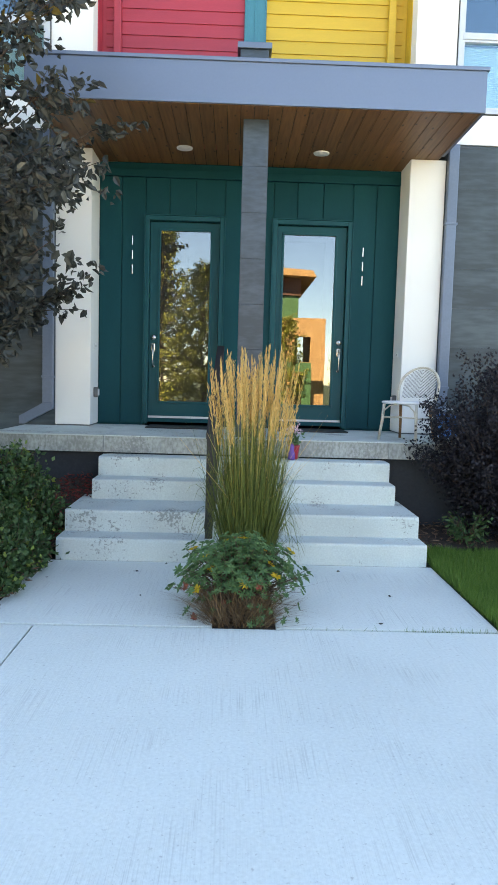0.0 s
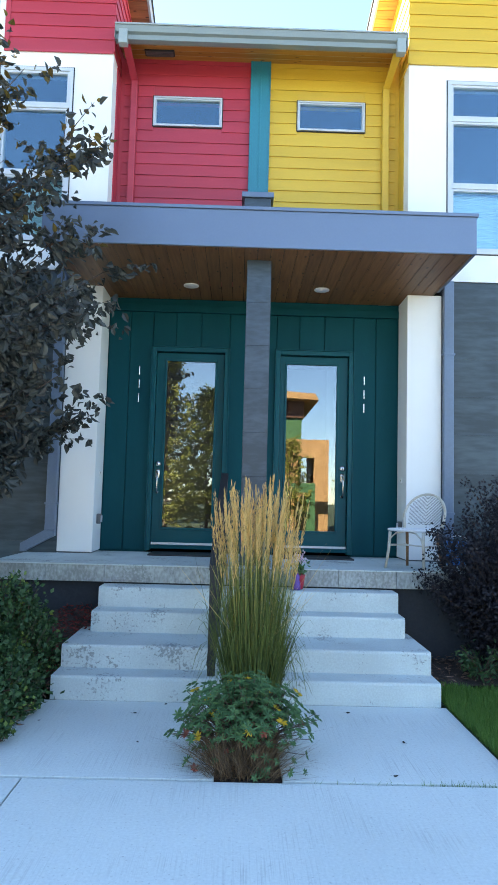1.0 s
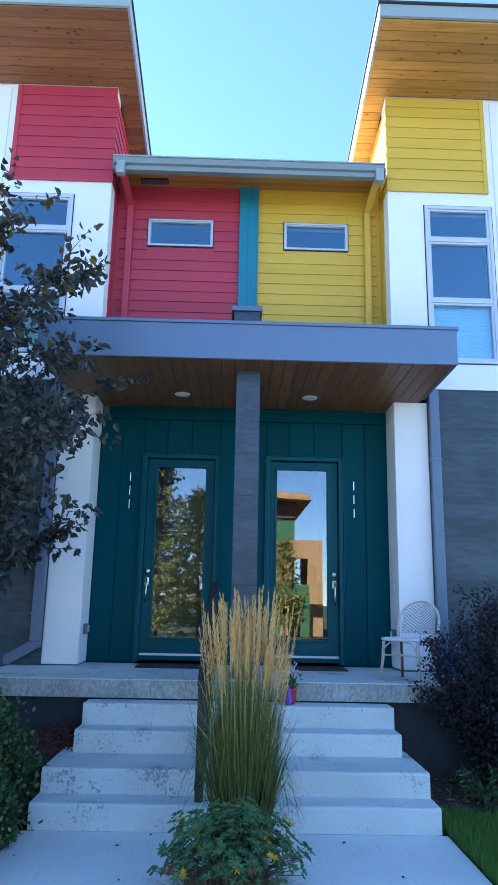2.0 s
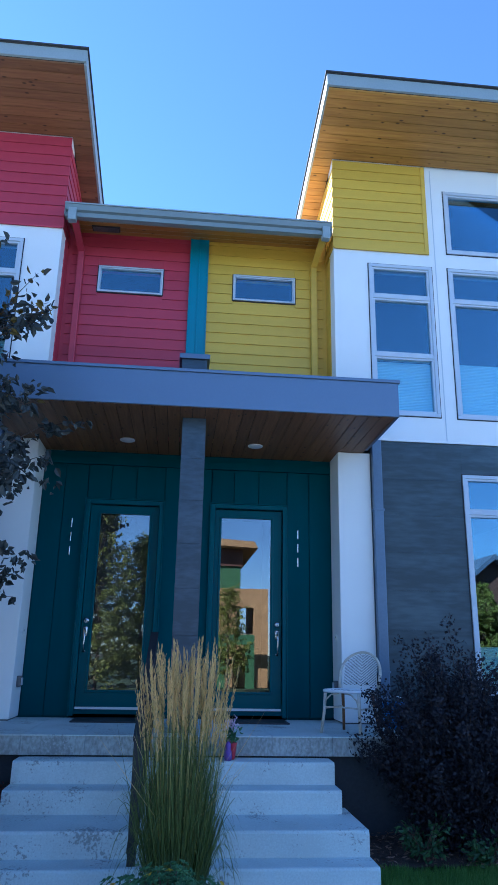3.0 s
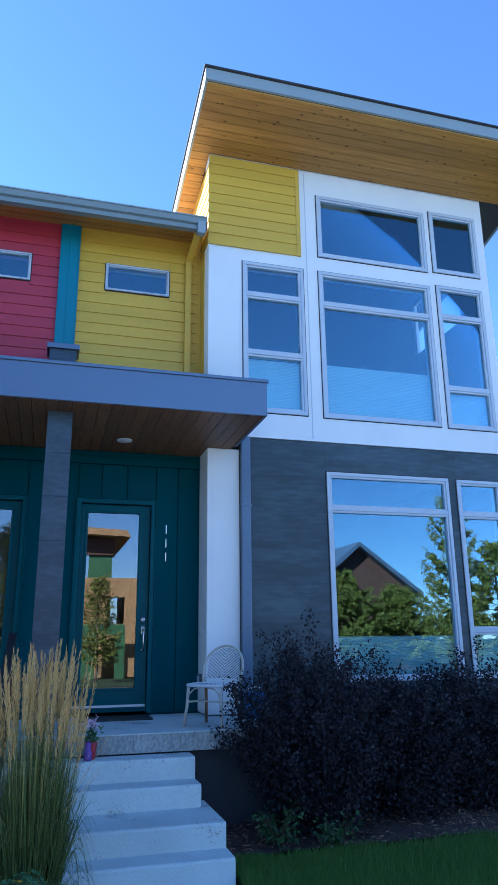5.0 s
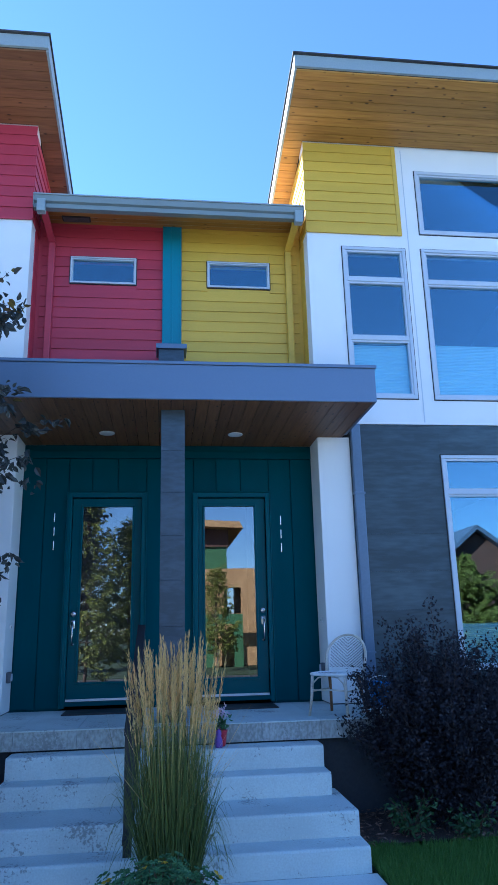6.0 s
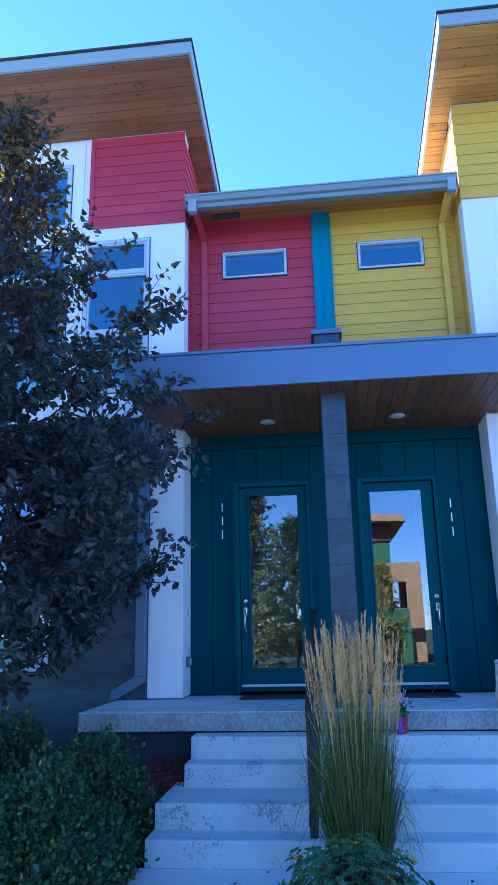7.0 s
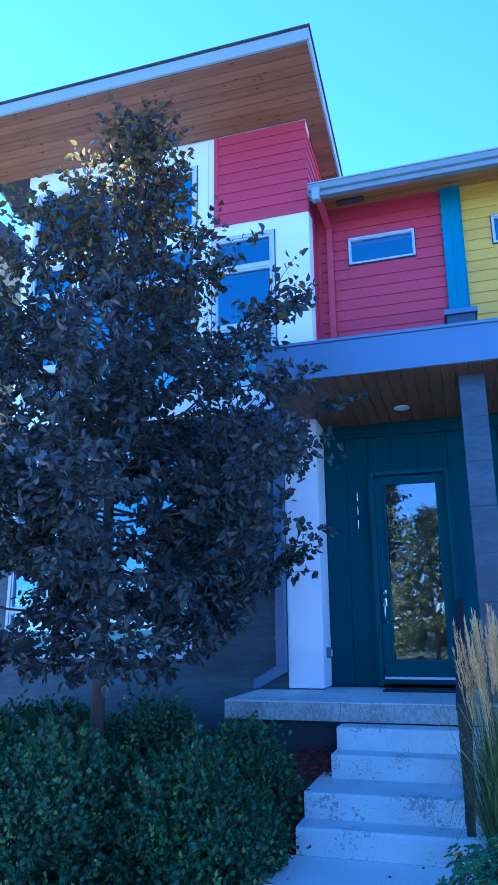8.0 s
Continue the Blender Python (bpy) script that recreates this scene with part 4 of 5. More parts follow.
def leaf_cloud(name, pts, dirs, length, ratio, mat, parent, seed, fold=0.25, full=True, droop=0.0):
    """Many small leaves in one mesh. pts, dirs: arrays (n, 3); length: array (n,)."""
    rng = np.random.default_rng(seed)
    n = len(pts)
    d = dirs / (np.linalg.norm(dirs, axis=1, keepdims=True) + 1e-9)
    r = rng.normal(size=(n, 3))
    u = np.cross(d, r)
    u /= np.linalg.norm(u, axis=1, keepdims=True) + 1e-9
    w = np.cross(d, u)
    L = length[:, None]
    if full:
        rows = [pts, pts + d * L * 0.28 + u * L * ratio * 0.46 + w * L * fold * 0.4, pts + d * L * 0.64 + u * L * ratio * 0.40 + w * L * fold * 0.35,
                pts + d * L - w * L * 0.12, pts + d * L * 0.64 - u * L * ratio * 0.40 + w * L * fold * 0.35, pts + d * L * 0.28 - u * L * ratio * 0.46 + w * L * fold * 0.4]
        k, quads = 6, ((0, 1, 2, 3), (0, 3, 4, 5))
    else:
        rows = [pts, pts + d * L * 0.45 + u * L * ratio * 0.5 + w * L * fold * 0.3, pts + d * L, pts + d * L * 0.45 - u * L * ratio * 0.5 + w * L * fold * 0.3]
        k, quads = 4, ((0, 1, 2), (0, 2, 3))
    v = np.stack(rows, 1).reshape(-1, 3)
    base = np.arange(n) * k
    faces = np.concatenate([base[:, None] + np.array(q) for q in quads]).tolist()
    return raw(name, v.tolist(), faces, mat, parent)


def blades(name, roots, tips, bend, width, mat, parent, seg=4, seed=1):
    """Narrow grass blades that arch from root to tip."""
    rng = np.random.default_rng(seed)
    n = len(roots)
    side = rng.normal(size=(n, 3))
    side[:, 2] = 0
    side /= np.linalg.norm(side, axis=1, keepdims=True)
    rows = []
    for i in range(seg + 1):
        t = i / seg
        p = roots + (tips - roots) * t
        p = p + bend * (t * (1 - t) * 2)[..., None] if np.ndim(t) else p + bend * (t * (1 - t) * 2)
        wd = (width * (1 - t) ** 0.6 + 0.0006)[:, None]
        rows += [p - side * wd / 2, p + side * wd / 2]
    v = np.stack(rows, 1).reshape(-1, 3)
    base = np.arange(n) * (2 * (seg + 1))
    faces = np.concatenate([base[:, None] + np.array((2 * i, 2 * i + 1, 2 * i + 3, 2 * i + 2)) for i in range(seg)]).tolist()
    return raw(name, v.tolist(), faces, mat, parent)


def build_tree(name, label, cx, cy, keys, trunk_h, seed, nlimb, per_limb, leaf, mat, topmat=None, top_from=99, full=True, z_first=1.25, dense=9, lean=0.0, thin=0.25):
    rng = np.random.default_rng(seed)
    t = thing(name, label, "tree")
    zk, rk = zip(*keys)
    tb = bmesh.new()
    tp = [(cx + lean * (i / 9) ** 1.5 + 0.05 * math.sin(i * 0.9), cy + 0.04 * math.cos(i * 1.3), trunk_h * i / 9 - 0.05) for i in range(10)]
    tube(tb, tp, [0.062 * (1 - i / 10) ** 0.8 + 0.005 for i in range(10)], 10)
    part("trunk", tb, M_BARK, t, "", True)
    lb = bmesh.new()
    pts, dirs, lens = [], [], []
    for i in range(nlimb):
        f = (i + 0.5) / nlimb
        h = z_first + (trunk_h - 0.5 - z_first) * f ** 0.85
        az = i * 2.39996 + rng.normal() * 0.3
        # limb ends on the crown's outline, somewhat higher than it starts
        rise = rng.uniform(0.5, 1.3) * (0.6 + 0.8 * f)
        if rng.random() < 0.22 and f < 0.4:
            rise = rng.uniform(-0.25, 0.2)
        zt = min(h + rise, keys[-1][0] - 0.05)
        R = float(np.interp(zt, zk, rk)) * rng.uniform(0.72, 1.08)
        off = lean * (h / trunk_h) ** 1.5
        a = np.array((cx + off, cy, h))
        b = np.array((cx + off + R * math.cos(az), cy + R * math.sin(az), zt))
        sag = np.array((0, 0, -0.12 * R))
        line = [a + (b - a) * s + sag * math.sin(s * math.pi) for s in np.linspace(0, 1, 6)]
        tube(lb, line, [0.013 * (1 - s) + 0.003 for s in np.linspace(0, 1, 6)], 5)
        ntw = max(5, int(R * dense))
        for j in range(ntw):
            s = rng.uniform(0.18, 1.0) ** 0.8
            p = a + (b - a) * s + sag * math.sin(s * math.pi)
            ta = az + rng.normal() * 1.0
            tl = rng.uniform(0.18, 0.5)
            td = np.array((math.cos(ta), math.sin(ta), rng.uniform(-0.35, 0.9)))
            td /= np.linalg.norm(td)
            e = p + td * tl
            if j % 2 == 0:
                tube(lb, [p, (p + e) / 2 + (0, 0, 0.01), e], [0.005, 0.004, 0.002], 3)
            m = max(4, int(per_limb * (1.15 - thin * f)))
            q = rng.uniform(0.1, 1.05, m)[:, None]
            pp = p + td * tl * q + rng.normal(size=(m, 3)) * 0.03
            dd = td * 0.5 + rng.normal(size=(m, 3)) * 0.6 + np.array((0, 0, -0.45))
            pts.append(pp)
            dirs.append(dd)
            lens.append(leaf * rng.uniform(0.6, 1.25, m))
    tagged(part("branchwork", lb, M_BARK, t, "", True), kind="stuff")
    pts, dirs, lens = np.concatenate(pts), np.concatenate(dirs), np.concatenate(lens)
    hi = (pts[:, 2] + rng.normal(size=len(pts)) * 0.5 > top_from) & (rng.random(len(pts)) < 0.6)
    c = leaf_cloud("crown", pts[~hi], dirs[~hi], lens[~hi], 0.62, mat, t, seed, full=full)
    if topmat and hi.any():
        leaf_cloud("crown_top", pts[hi], dirs[hi], lens[hi], 0.62, topmat, t, seed + 1, full=full)
    return t


build_tree("plum_tree", "young purple-leaved ornamental tree beside the hedge", -3.26, -3.0,
           [(1.1, 1.0), (1.5, 1.6), (2.2, 1.84), (3.0, 1.88), (4.0, 1.78), (4.6, 1.54), (5.4, 1.08), (6.1, 0.5), (6.7, 0.18), (6.98, 0.04)],
           6.75, 11, 165, 19, 0.086, M_PLUM, M_PLUMLIT, 4.8, True, 1.22, 13, 0.33, 0.88)


def dome_shrub(label, cx, cy, rx, ry, h, sprays, leaf, mat, tipmat, seed, z0=0.02):
    """A rounded shrub: stems fan out of the ground and end in leafy sprays of uneven reach, with gaps between them."""
    rng = np.random.default_rng(seed)
    t = thing("shrub", label, "shrub", group="hedge shrubs")
    sb = bmesh.new()
    P, D, young = [], [], []
    for i in range(sprays):
        az, el = rng.uniform(0, 2 * math.pi), math.asin(rng.uniform(0.02, 1.0))
        o = np.array((math.cos(az) * math.cos(el), math.sin(az) * math.cos(el), math.sin(el)))
        lump = 0.16 * noise.noise(Vector((o[0] * 2.3 + seed, o[1] * 2.3, o[2] * 2.3)))
        reach = (1.0 + lump) * (1.0 - 0.45 * rng.random() ** 2.2) * (1.13 if rng.random() < 0.05 else 1.0)
        e = np.array((cx, cy, z0)) + o * np.array((rx, ry, h)) * reach
        grow = o + rng.normal(size=3) * 0.35 + np.array((0, 0, 0.45))
        grow /= np.linalg.norm(grow)
        ln = rng.uniform(0.12, 0.26)
        b = e - grow * ln
        if i % 6 == 0:
            a = np.array((cx + rng.normal() * 0.08, cy + rng.normal() * 0.08, z0))
            tube(sb, [a, (a + b) / 2 + (0, 0, 0.1), b, e], [0.008, 0.006, 0.004, 0.002], 4)
        elif i % 2:
            tube(sb, [b, e], [0.003, 0.0015], 3)
        m = rng.integers(9, 16)
        s = np.linspace(0.0, 1.05, m)[:, None]
        d = grow * 0.45 + rng.normal(size=(m, 3)) * 0.6 + np.array((0, 0, 0.1))
        p = b + grow * ln * s + rng.normal(size=(m, 3)) * 0.012
        p[:, 2] = np.maximum(p[:, 2], z0 + 0.02)
        P.append(p)
        D.append(d)
        young.append(np.full(m, rng.random() < 0.10 and o[2] > -0.1))
    tagged(part("branchwork", sb, M_TWIG, t), kind="stuff")
    P, D, tip = np.concatenate(P), np.concatenate(D), np.concatenate(young)
    leaf_cloud("foliage", P[~tip], D[~tip], leaf * rng.uniform(0.6, 1.3, (~tip).sum()), 0.72, mat, t, seed, full=False)
    leaf_cloud("young_foliage", P[tip], D[tip], leaf * rng.uniform(0.6, 1.2, tip.sum()), 0.68, tipmat, t, seed + 1, full=False)
    return t


for i, (x, y, r, h) in enumerate(((-1.95, -2.85, 0.53, 0.88), (-1.76, -3.45, 0.34, 0.50), (-1.80, -4.05, 0.34, 0.42), (-2.08, -3.75, 0.6, 0.80), (-2.95, -3.9, 0.7, 0.95), (-2.9, -2.5, 0.7, 1.0), (-3.9, -3.6, 0.75, 1.0), (-4.0, -2.4, 0.7, 1.0), (-5.0, -3.2, 0.8, 1.0), (-6.1, -3.3, 0.8, 0.95))):
    dome_shrub("dense green leafy shrub of a low hedge", x, y, r, r, h, int(900 * (r / 0.6) ** 1.5) + 160, 0.043, M_HEDGE, M_HEDGETIP, 40 + i)


def fan_shrub(cx, cy, spread, h, seed, label):
    """A dark upright shrub: long shoots fan out and carry small leaves all along."""
    rng = np.random.default_rng(seed)
    t = thing("barberry_shrub", label, "shrub", group="dark shrubs")
    sb = bmesh.new()
    P, D = [], []
    for i in range(150):
        az = rng.uniform(0, 2 * math.pi)
        out = spread * rng.uniform(0.1, 1.0) ** 0.7
        top = h * rng.uniform(0.55, 1.0) * (1.0 - 0.32 * (out / spread) ** 2) * (1.08 if i % 9 == 0 else 0.95)
        a = np.array((cx + rng.normal() * 0.12, cy + rng.normal() * 0.1, 0.05))
        e = np.array((cx + out * math.cos(az) * 1.1, cy + out * math.sin(az) * 0.75, top))
        mid = np.array(((a[0] * 0.6 + e[0] * 0.4), (a[1] * 0.6 + e[1] * 0.4), top * 0.58))
        tube(sb, [a, mid, e], [0.006, 0.004, 0.0015], 4)
        m = 380
        s = rng.uniform(0.12, 1.03, m)[:, None]
        p = (1 - s) ** 2 * a + 2 * s * (1 - s) * mid + s * s * e
        wdt = 0.034 + 0.12 * (1 - s)
        P.append(p + rng.normal(size=(m, 3)) * wdt)
        D.append(rng.normal(size=(m, 3)) * 0.8 + np.array((0, 0, 0.4)))
    tagged(part("branchwork", sb, M_BARK, t), kind="stuff")
    P, D = np.concatenate(P), np.concatenate(D)
    P[:, 2] = np.maximum(P[:, 2], 0.08)
    leaf_cloud("foliage", P, D, 0.035 * rng.uniform(0.6, 1.3, len(P)), 0.62, M_DARKSHRUB, t, seed, full=False)
    return t


fan_shrub(2.76, -2.02, 0.92, 1.98, 71, "dark purple bushy shrub in the mulch bed")
fan_shrub(3.85, -1.75, 0.80, 1.62, 72, "dark purple bushy shrub in the mulch bed")
fan_shrub(4.80, -1.65, 0.85, 1.75, 73, "dark purple bushy shrub in the mulch bed")
fan_shrub(5.85, -1.6, 0.80, 1.5, 74, "dark purple bushy shrub in the mulch bed")


def weed(cx, cy, r, h, n, seed):
    rng = np.random.default_rng(seed)
    t = thing("low_plant", "low green leafy plant in the mulch", "plant", group="low plants")
    sb = bmesh.new()
    P, D = [], []
    for i in range(14):
        az = rng.uniform(0, 6.28)
        e = np.array((cx + r * math.cos(az) * rng.uniform(0.3, 1), cy + r * math.sin(az) * rng.uniform(0.3, 1), 0.04 + h * rng.uniform(0.5, 1)))
        a = np.array((cx, cy, 0.02))
        tube(sb, [a, (a + e) / 2 + (0, 0, 0.05), e], [0.005, 0.004, 0.002], 4)
        q = rng.uniform(0.4, 1.05, n)[:, None]
        P.append(a + (e - a) * q + rng.normal(size=(n, 3)) * 0.035)
        D.append(rng.normal(size=(n, 3)) + np.array((math.cos(az), math.sin(az), 0.2)))
    tagged(part("branchwork", sb, M_TWIG, t), kind="stuff")
    P, D = np.concatenate(P), np.concatenate(D)
    leaf_cloud("foliage", P, D, 0.06 * rng.uniform(0.6, 1.2, len(P)), 0.55, M_HEDGE, t, seed)


weed(2.25, -2.36, 0.26, 0.30, 16, 81)
weed(2.75, -2.48, 0.2, 0.2, 12, 82)
weed(-1.62, -4.1, 0.2, 0.15, 14, 83)

# tall feather grass
GX, GY = 0.135, -3.45
rng = np.random.default_rng(5)
fg = thing("feather_reed_grass", "tall clump of reed grass with wheat-coloured plumes", "ornamental grass")
n = 1500
az, rr = rng.uniform(0, 6.283, n), np.sqrt(rng.random(n))
roots = np.stack([GX + 0.13 * rr * np.cos(az), GY + 0.12 * rr * np.sin(az), np.full(n, -0.02)], 1)
out = rr * rng.uniform(0.7, 1.15, n)
hh = rng.uniform(0.75, 1.28, n)
tips = np.stack([GX + 0.24 * out * np.cos(az), GY + 0.22 * out * np.sin(az), hh], 1) + np.stack([rng.normal(size=n) * 0.09, rng.normal(size=n) * 0.08, np.zeros(n)], 1)
blades("blades", roots, tips, np.stack([0.10 * out * np.cos(az), 0.10 * out * np.sin(az), 0.15 * hh], 1) * 0.4, rng.uniform(0.003, 0.006, n), M_BLADE, fg, 4, 6)
n = 420
az = rng.uniform(0, 6.283, n)
out = rng.uniform(0.14, 0.50, n)
roots = np.stack([GX + 0.15 * np.cos(az), GY + 0.13 * np.sin(az), np.full(n, 0.05)], 1)
tips = np.stack([GX + out * np.cos(az), GY + out * 0.8 * np.sin(az), rng.uniform(0.08, 0.85, n)], 1)
bend = np.stack([0.05 * np.cos(az), 0.05 * np.sin(az), rng.uniform(0.35, 0.75, n)], 1)
blades("arching_blades", roots, tips, bend, rng.uniform(0.004, 0.008, n), M_BLADE, fg, 7, 7)
n = 460
az = rng.uniform(0, 6.283, n)
rz = rng.uniform(0.15, 0.75, n)
roots = np.stack([GX + 0.13 * np.cos(az), GY + 0.12 * np.sin(az), rz], 1)
ow = rng.uniform(0.18, 0.44, n)
az2 = az + rng.normal(size=n) * 0.5
tips = np.stack([GX + ow * np.cos(az2), GY + ow * 0.85 * np.sin(az2), rz + rng.uniform(-0.18, 0.32, n)], 1)
blades("loose_blades", roots, tips, np.stack([0.02 * np.cos(az), 0.02 * np.sin(az), rng.uniform(0.15, 0.4, n)], 1), rng.uniform(0.003, 0.006, n), M_BLADE, fg, 6, 21)
n = 170
az, rr = rng.uniform(0, 6.283, n), np.sqrt(rng.random(n))
sr = np.stack([GX + 0.14 * rr * np.cos(az), GY + 0.12 * rr * np.sin(az), np.zeros(n)], 1)
top = 1.79 - 0.16 * rr ** 2 - 0.40 * rng.random(n) ** 1.3
st = np.stack([GX + 0.34 * rr * np.cos(az) + rng.normal(size=n) * 0.045, GY + 0.28 * rr * np.sin(az) + rng.normal(size=n) * 0.04, top], 1)
blades("stalks", sr, st, np.zeros((n, 3)), np.full(n, 0.006), M_STALK, fg, 3, 8)
P, D, L = [], [], []
for i in range(n):
    ln = rng.uniform(0.24, 0.40)
    d = (st[i] - sr[i]) / np.linalg.norm(st[i] - sr[i])
    m = 58
    s = rng.random(m)
    p = st[i] - d * ln * s[:, None] + rng.normal(size=(m, 3)) * (0.0055 * np.sin(np.clip(s, 0.05, 1) * 3.0))[:, None]
    P.append(p)
    D.append(d * 1.0 + rng.normal(size=(m, 3)) * 0.13)
    L.append(rng.uniform(0.03, 0.06, m))
leaf_cloud("plumes", np.concatenate(P), np.concatenate(D), np.concatenate(L), 0.10, M_PLUME, fg, 9, 0.1, False)
n = 9
az = np.linspace(-0.5, 3.6, n)
roots = np.stack([GX + 0.1 * np.cos(az), GY - 0.1 + 0 * az, np.full(n, 0.55)], 1)
tips = np.stack([GX + rng.uniform(0.35, 0.62, n) * np.sign(np.cos(az)), GY + rng.normal(size=n) * 0.1, rng.uniform(0.95, 1.32, n)], 1)
blades("stray_stalks", roots, tips, np.zeros((n, 3)), np.full(n, 0.006), M_PLUME, fg, 4, 10)

# low lobed-leaf plant before the grass
BX, BY = 0.06, -4.22
gp = thing("geranium_plant", "low mound of lobed green leaves with a few yellowed", "plant")
sb = bmesh.new()
P, D, L, kindq = [], [], [], []
for i in range(1150):
    az, el = rng.uniform(0, 6.283), rng.uniform(-0.02, 1.0)
    R = rng.uniform(0.60, 1.04) * (1 + 0.22 * noise.noise(Vector((3 * math.cos(az), 3 * math.sin(az), 4 * el))))
    c = math.cos(el * 1.45)
    e = np.array((BX + 0.49 * R * c * math.cos(az), BY + 0.42 * R * c * math.sin(az), 0.02 + 0.46 * R * math.sin(el * 1.45)))
    if e[2] < 0.17 and rng.random() < 0.8:
        continue
    a = np.array((BX + rng.normal() * 0.06, BY + rng.normal() * 0.08, -0.02))
    if i % 2 == 0:
        tube(sb, [a, (a + e) / 2 + (0, 0, 0.05), e], [0.0035, 0.003, 0.002], 3)
    up = e - np.array((BX, BY, 0.1))
    up = up / np.linalg.norm(up) + np.array((0, 0, 0.6)) + rng.normal(size=3) * 0.25
    up /= np.linalg.norm(up)
    u = np.cross(up, (0.3, 0.8, 0.1))
    u /= np.linalg.norm(u)
    w = np.cross(up, u)
    sz = rng.uniform(0.022, 0.046)
    kq = 1 if rng.random() < 0.02 else (2 if rng.random() < 0.02 and e[2] < 0.25 else 0)
    if kq == 1:
        sz = 0.04
    ph = rng.uniform(0, 6.28)
    for j in range(7):
        an = ph + j * 0.82
        P.append(e)
        D.append(u * math.cos(an) + w * math.sin(an) + up * 0.12)
        L.append(sz)
        kindq.append(kq)
tagged(part("branchwork", sb, M_TWIG, gp), kind="stuff")
P, D, L, kindq = np.array(P), np.array(D), np.array(L), np.array(kindq)
leaf_cloud("foliage", P[kindq == 0], D[kindq == 0], L[kindq == 0], 0.42, M_GERAN, gp, 12, 0.1)
leaf_cloud("yellow_leaves", P[kindq == 1], D[kindq == 1], L[kindq == 1], 0.55, M_GYEL, gp, 13, 0.1)
if (kindq == 2).any():
    leaf_cloud("red_leaves", P[kindq == 2], D[kindq == 2], L[kindq == 2], 0.55, M_GRED, gp, 14, 0.1)
n = 1500
az, rr = rng.uniform(0, 6.283, n), rng.random(n)
roots = np.stack([BX + rng.uniform(-0.19, 0.18, n), BY + rng.uniform(-0.37, 0.15, n), np.full(n, -0.02)], 1)
tips = roots + np.stack([(roots[:, 0] - BX) * 0.9 + rng.normal(size=n) * 0.10, (roots[:, 1] - BY) * 0.25 + rng.normal(size=n) * 0.07, rng.uniform(0.04, 0.26, n)], 1)
blades("dry_growth", roots, tips, rng.normal(size=(n, 3)) * 0.03 + np.array((0, 0, 0.03)), np.full(n, 0.004), M_DRY, gp, 3, 15)

# lawn
n = 120000
gx, gy = 1.72 + 5.6 * rng.random(n) ** 1.3, rng.uniform(-4.62, -2.42, n)
ok = gy < -2.5 + 0.06 * np.sin(gx * 5) + 0.03 * np.sin(gx * 17)
gx, gy = gx[ok], gy[ok]
n = len(gx)
roots = np.stack([gx, gy, np.full(n, -0.03)], 1)
tips = roots + np.stack([rng.normal(size=n) * 0.018, rng.normal(size=n) * 0.018, rng.uniform(0.045, 0.105, n)], 1)
g = blades("lawn_grass", roots, tips, rng.normal(size=(n, 3)) * 0.006, rng.uniform(0.004, 0.007, n), M_LAWN, None, 2, 16)
tagged(g, "short mown green grass beside the path", "grass", kind="stuff")
# tufts that grow out of the paving joint
n = 160
jx = np.where(rng.random(n) < 0.7, rng.uniform(1.1, 1.68, n), rng.uniform(0.35, 1.68, n))
roots = np.stack([jx, rng.uniform(-4.642, -4.622, n), np.full(n, -0.04)], 1)
tips = roots + np.stack([rng.normal(size=n) * 0.03, rng.normal(size=n) * 0.012, rng.uniform(0.03, 0.075, n)], 1)
g = blades("joint_grass", roots, tips, rng.normal(size=(n, 3)) * 0.006, rng.uniform(0.003, 0.005, n), M_LAWN, None, 2, 26)
tagged(g, "sparse grass growing from the paving joint", "grass", kind="stuff")
# bark chips and fallen leaves
n = 5200
px_ = np.where(rng.random(n) < 0.62, rng.uniform(1.72, 6.0, n), rng.uniform(-2.6, -1.45, n))
py_ = np.where(px_ > 0, rng.uniform(-2.55, -0.7, n), rng.uniform(-4.5, -1.7, n))
pz_ = np.where(px_ > 0, 0.045 + (py_ + 2.5) * 0.057, 0.03 + (py_ + 4.6) * 0.028)
g = leaf_cloud("bark_chips", np.stack([px_, py_, pz_ + 0.012], 1), np.stack([rng.normal(size=n), rng.normal(size=n), rng.normal(size=n) * 0.25], 1), rng.uniform(0.02, 0.07, n), 0.28, surface("bark_chip", (0.22, 0.13, 0.085), (0.11, 0.065, 0.045), 0.9, 9, 60, 0.6, 0.2, island=0.5), None, 17, 0.2, False)
tagged(g, "loose dark brown bark chips on the bed", "mulch", kind="stuff")
g = leaf_cloud("red_mulch", np.stack([rng.uniform(-1.72, -1.335, 900), -2.95 + 1.28 * np.linspace(0, 1, 900), rng.uniform(0.10, 0.14, 900) + np.linspace(0, 0.40, 900)], 1), np.stack([rng.normal(size=900), rng.normal(size=900), rng.normal(size=900) * 0.2], 1), rng.uniform(0.02, 0.05, 900), 0.4, surface("red_mulch", (0.22, 0.035, 0.025), (0.12, 0.02, 0.018), 0.9, 9, 60, 0.6, 0.2, island=0.4), None, 18, 0.2, False)
tagged(g, "reddish wood mulch beside the steps", "mulch", kind="stuff")
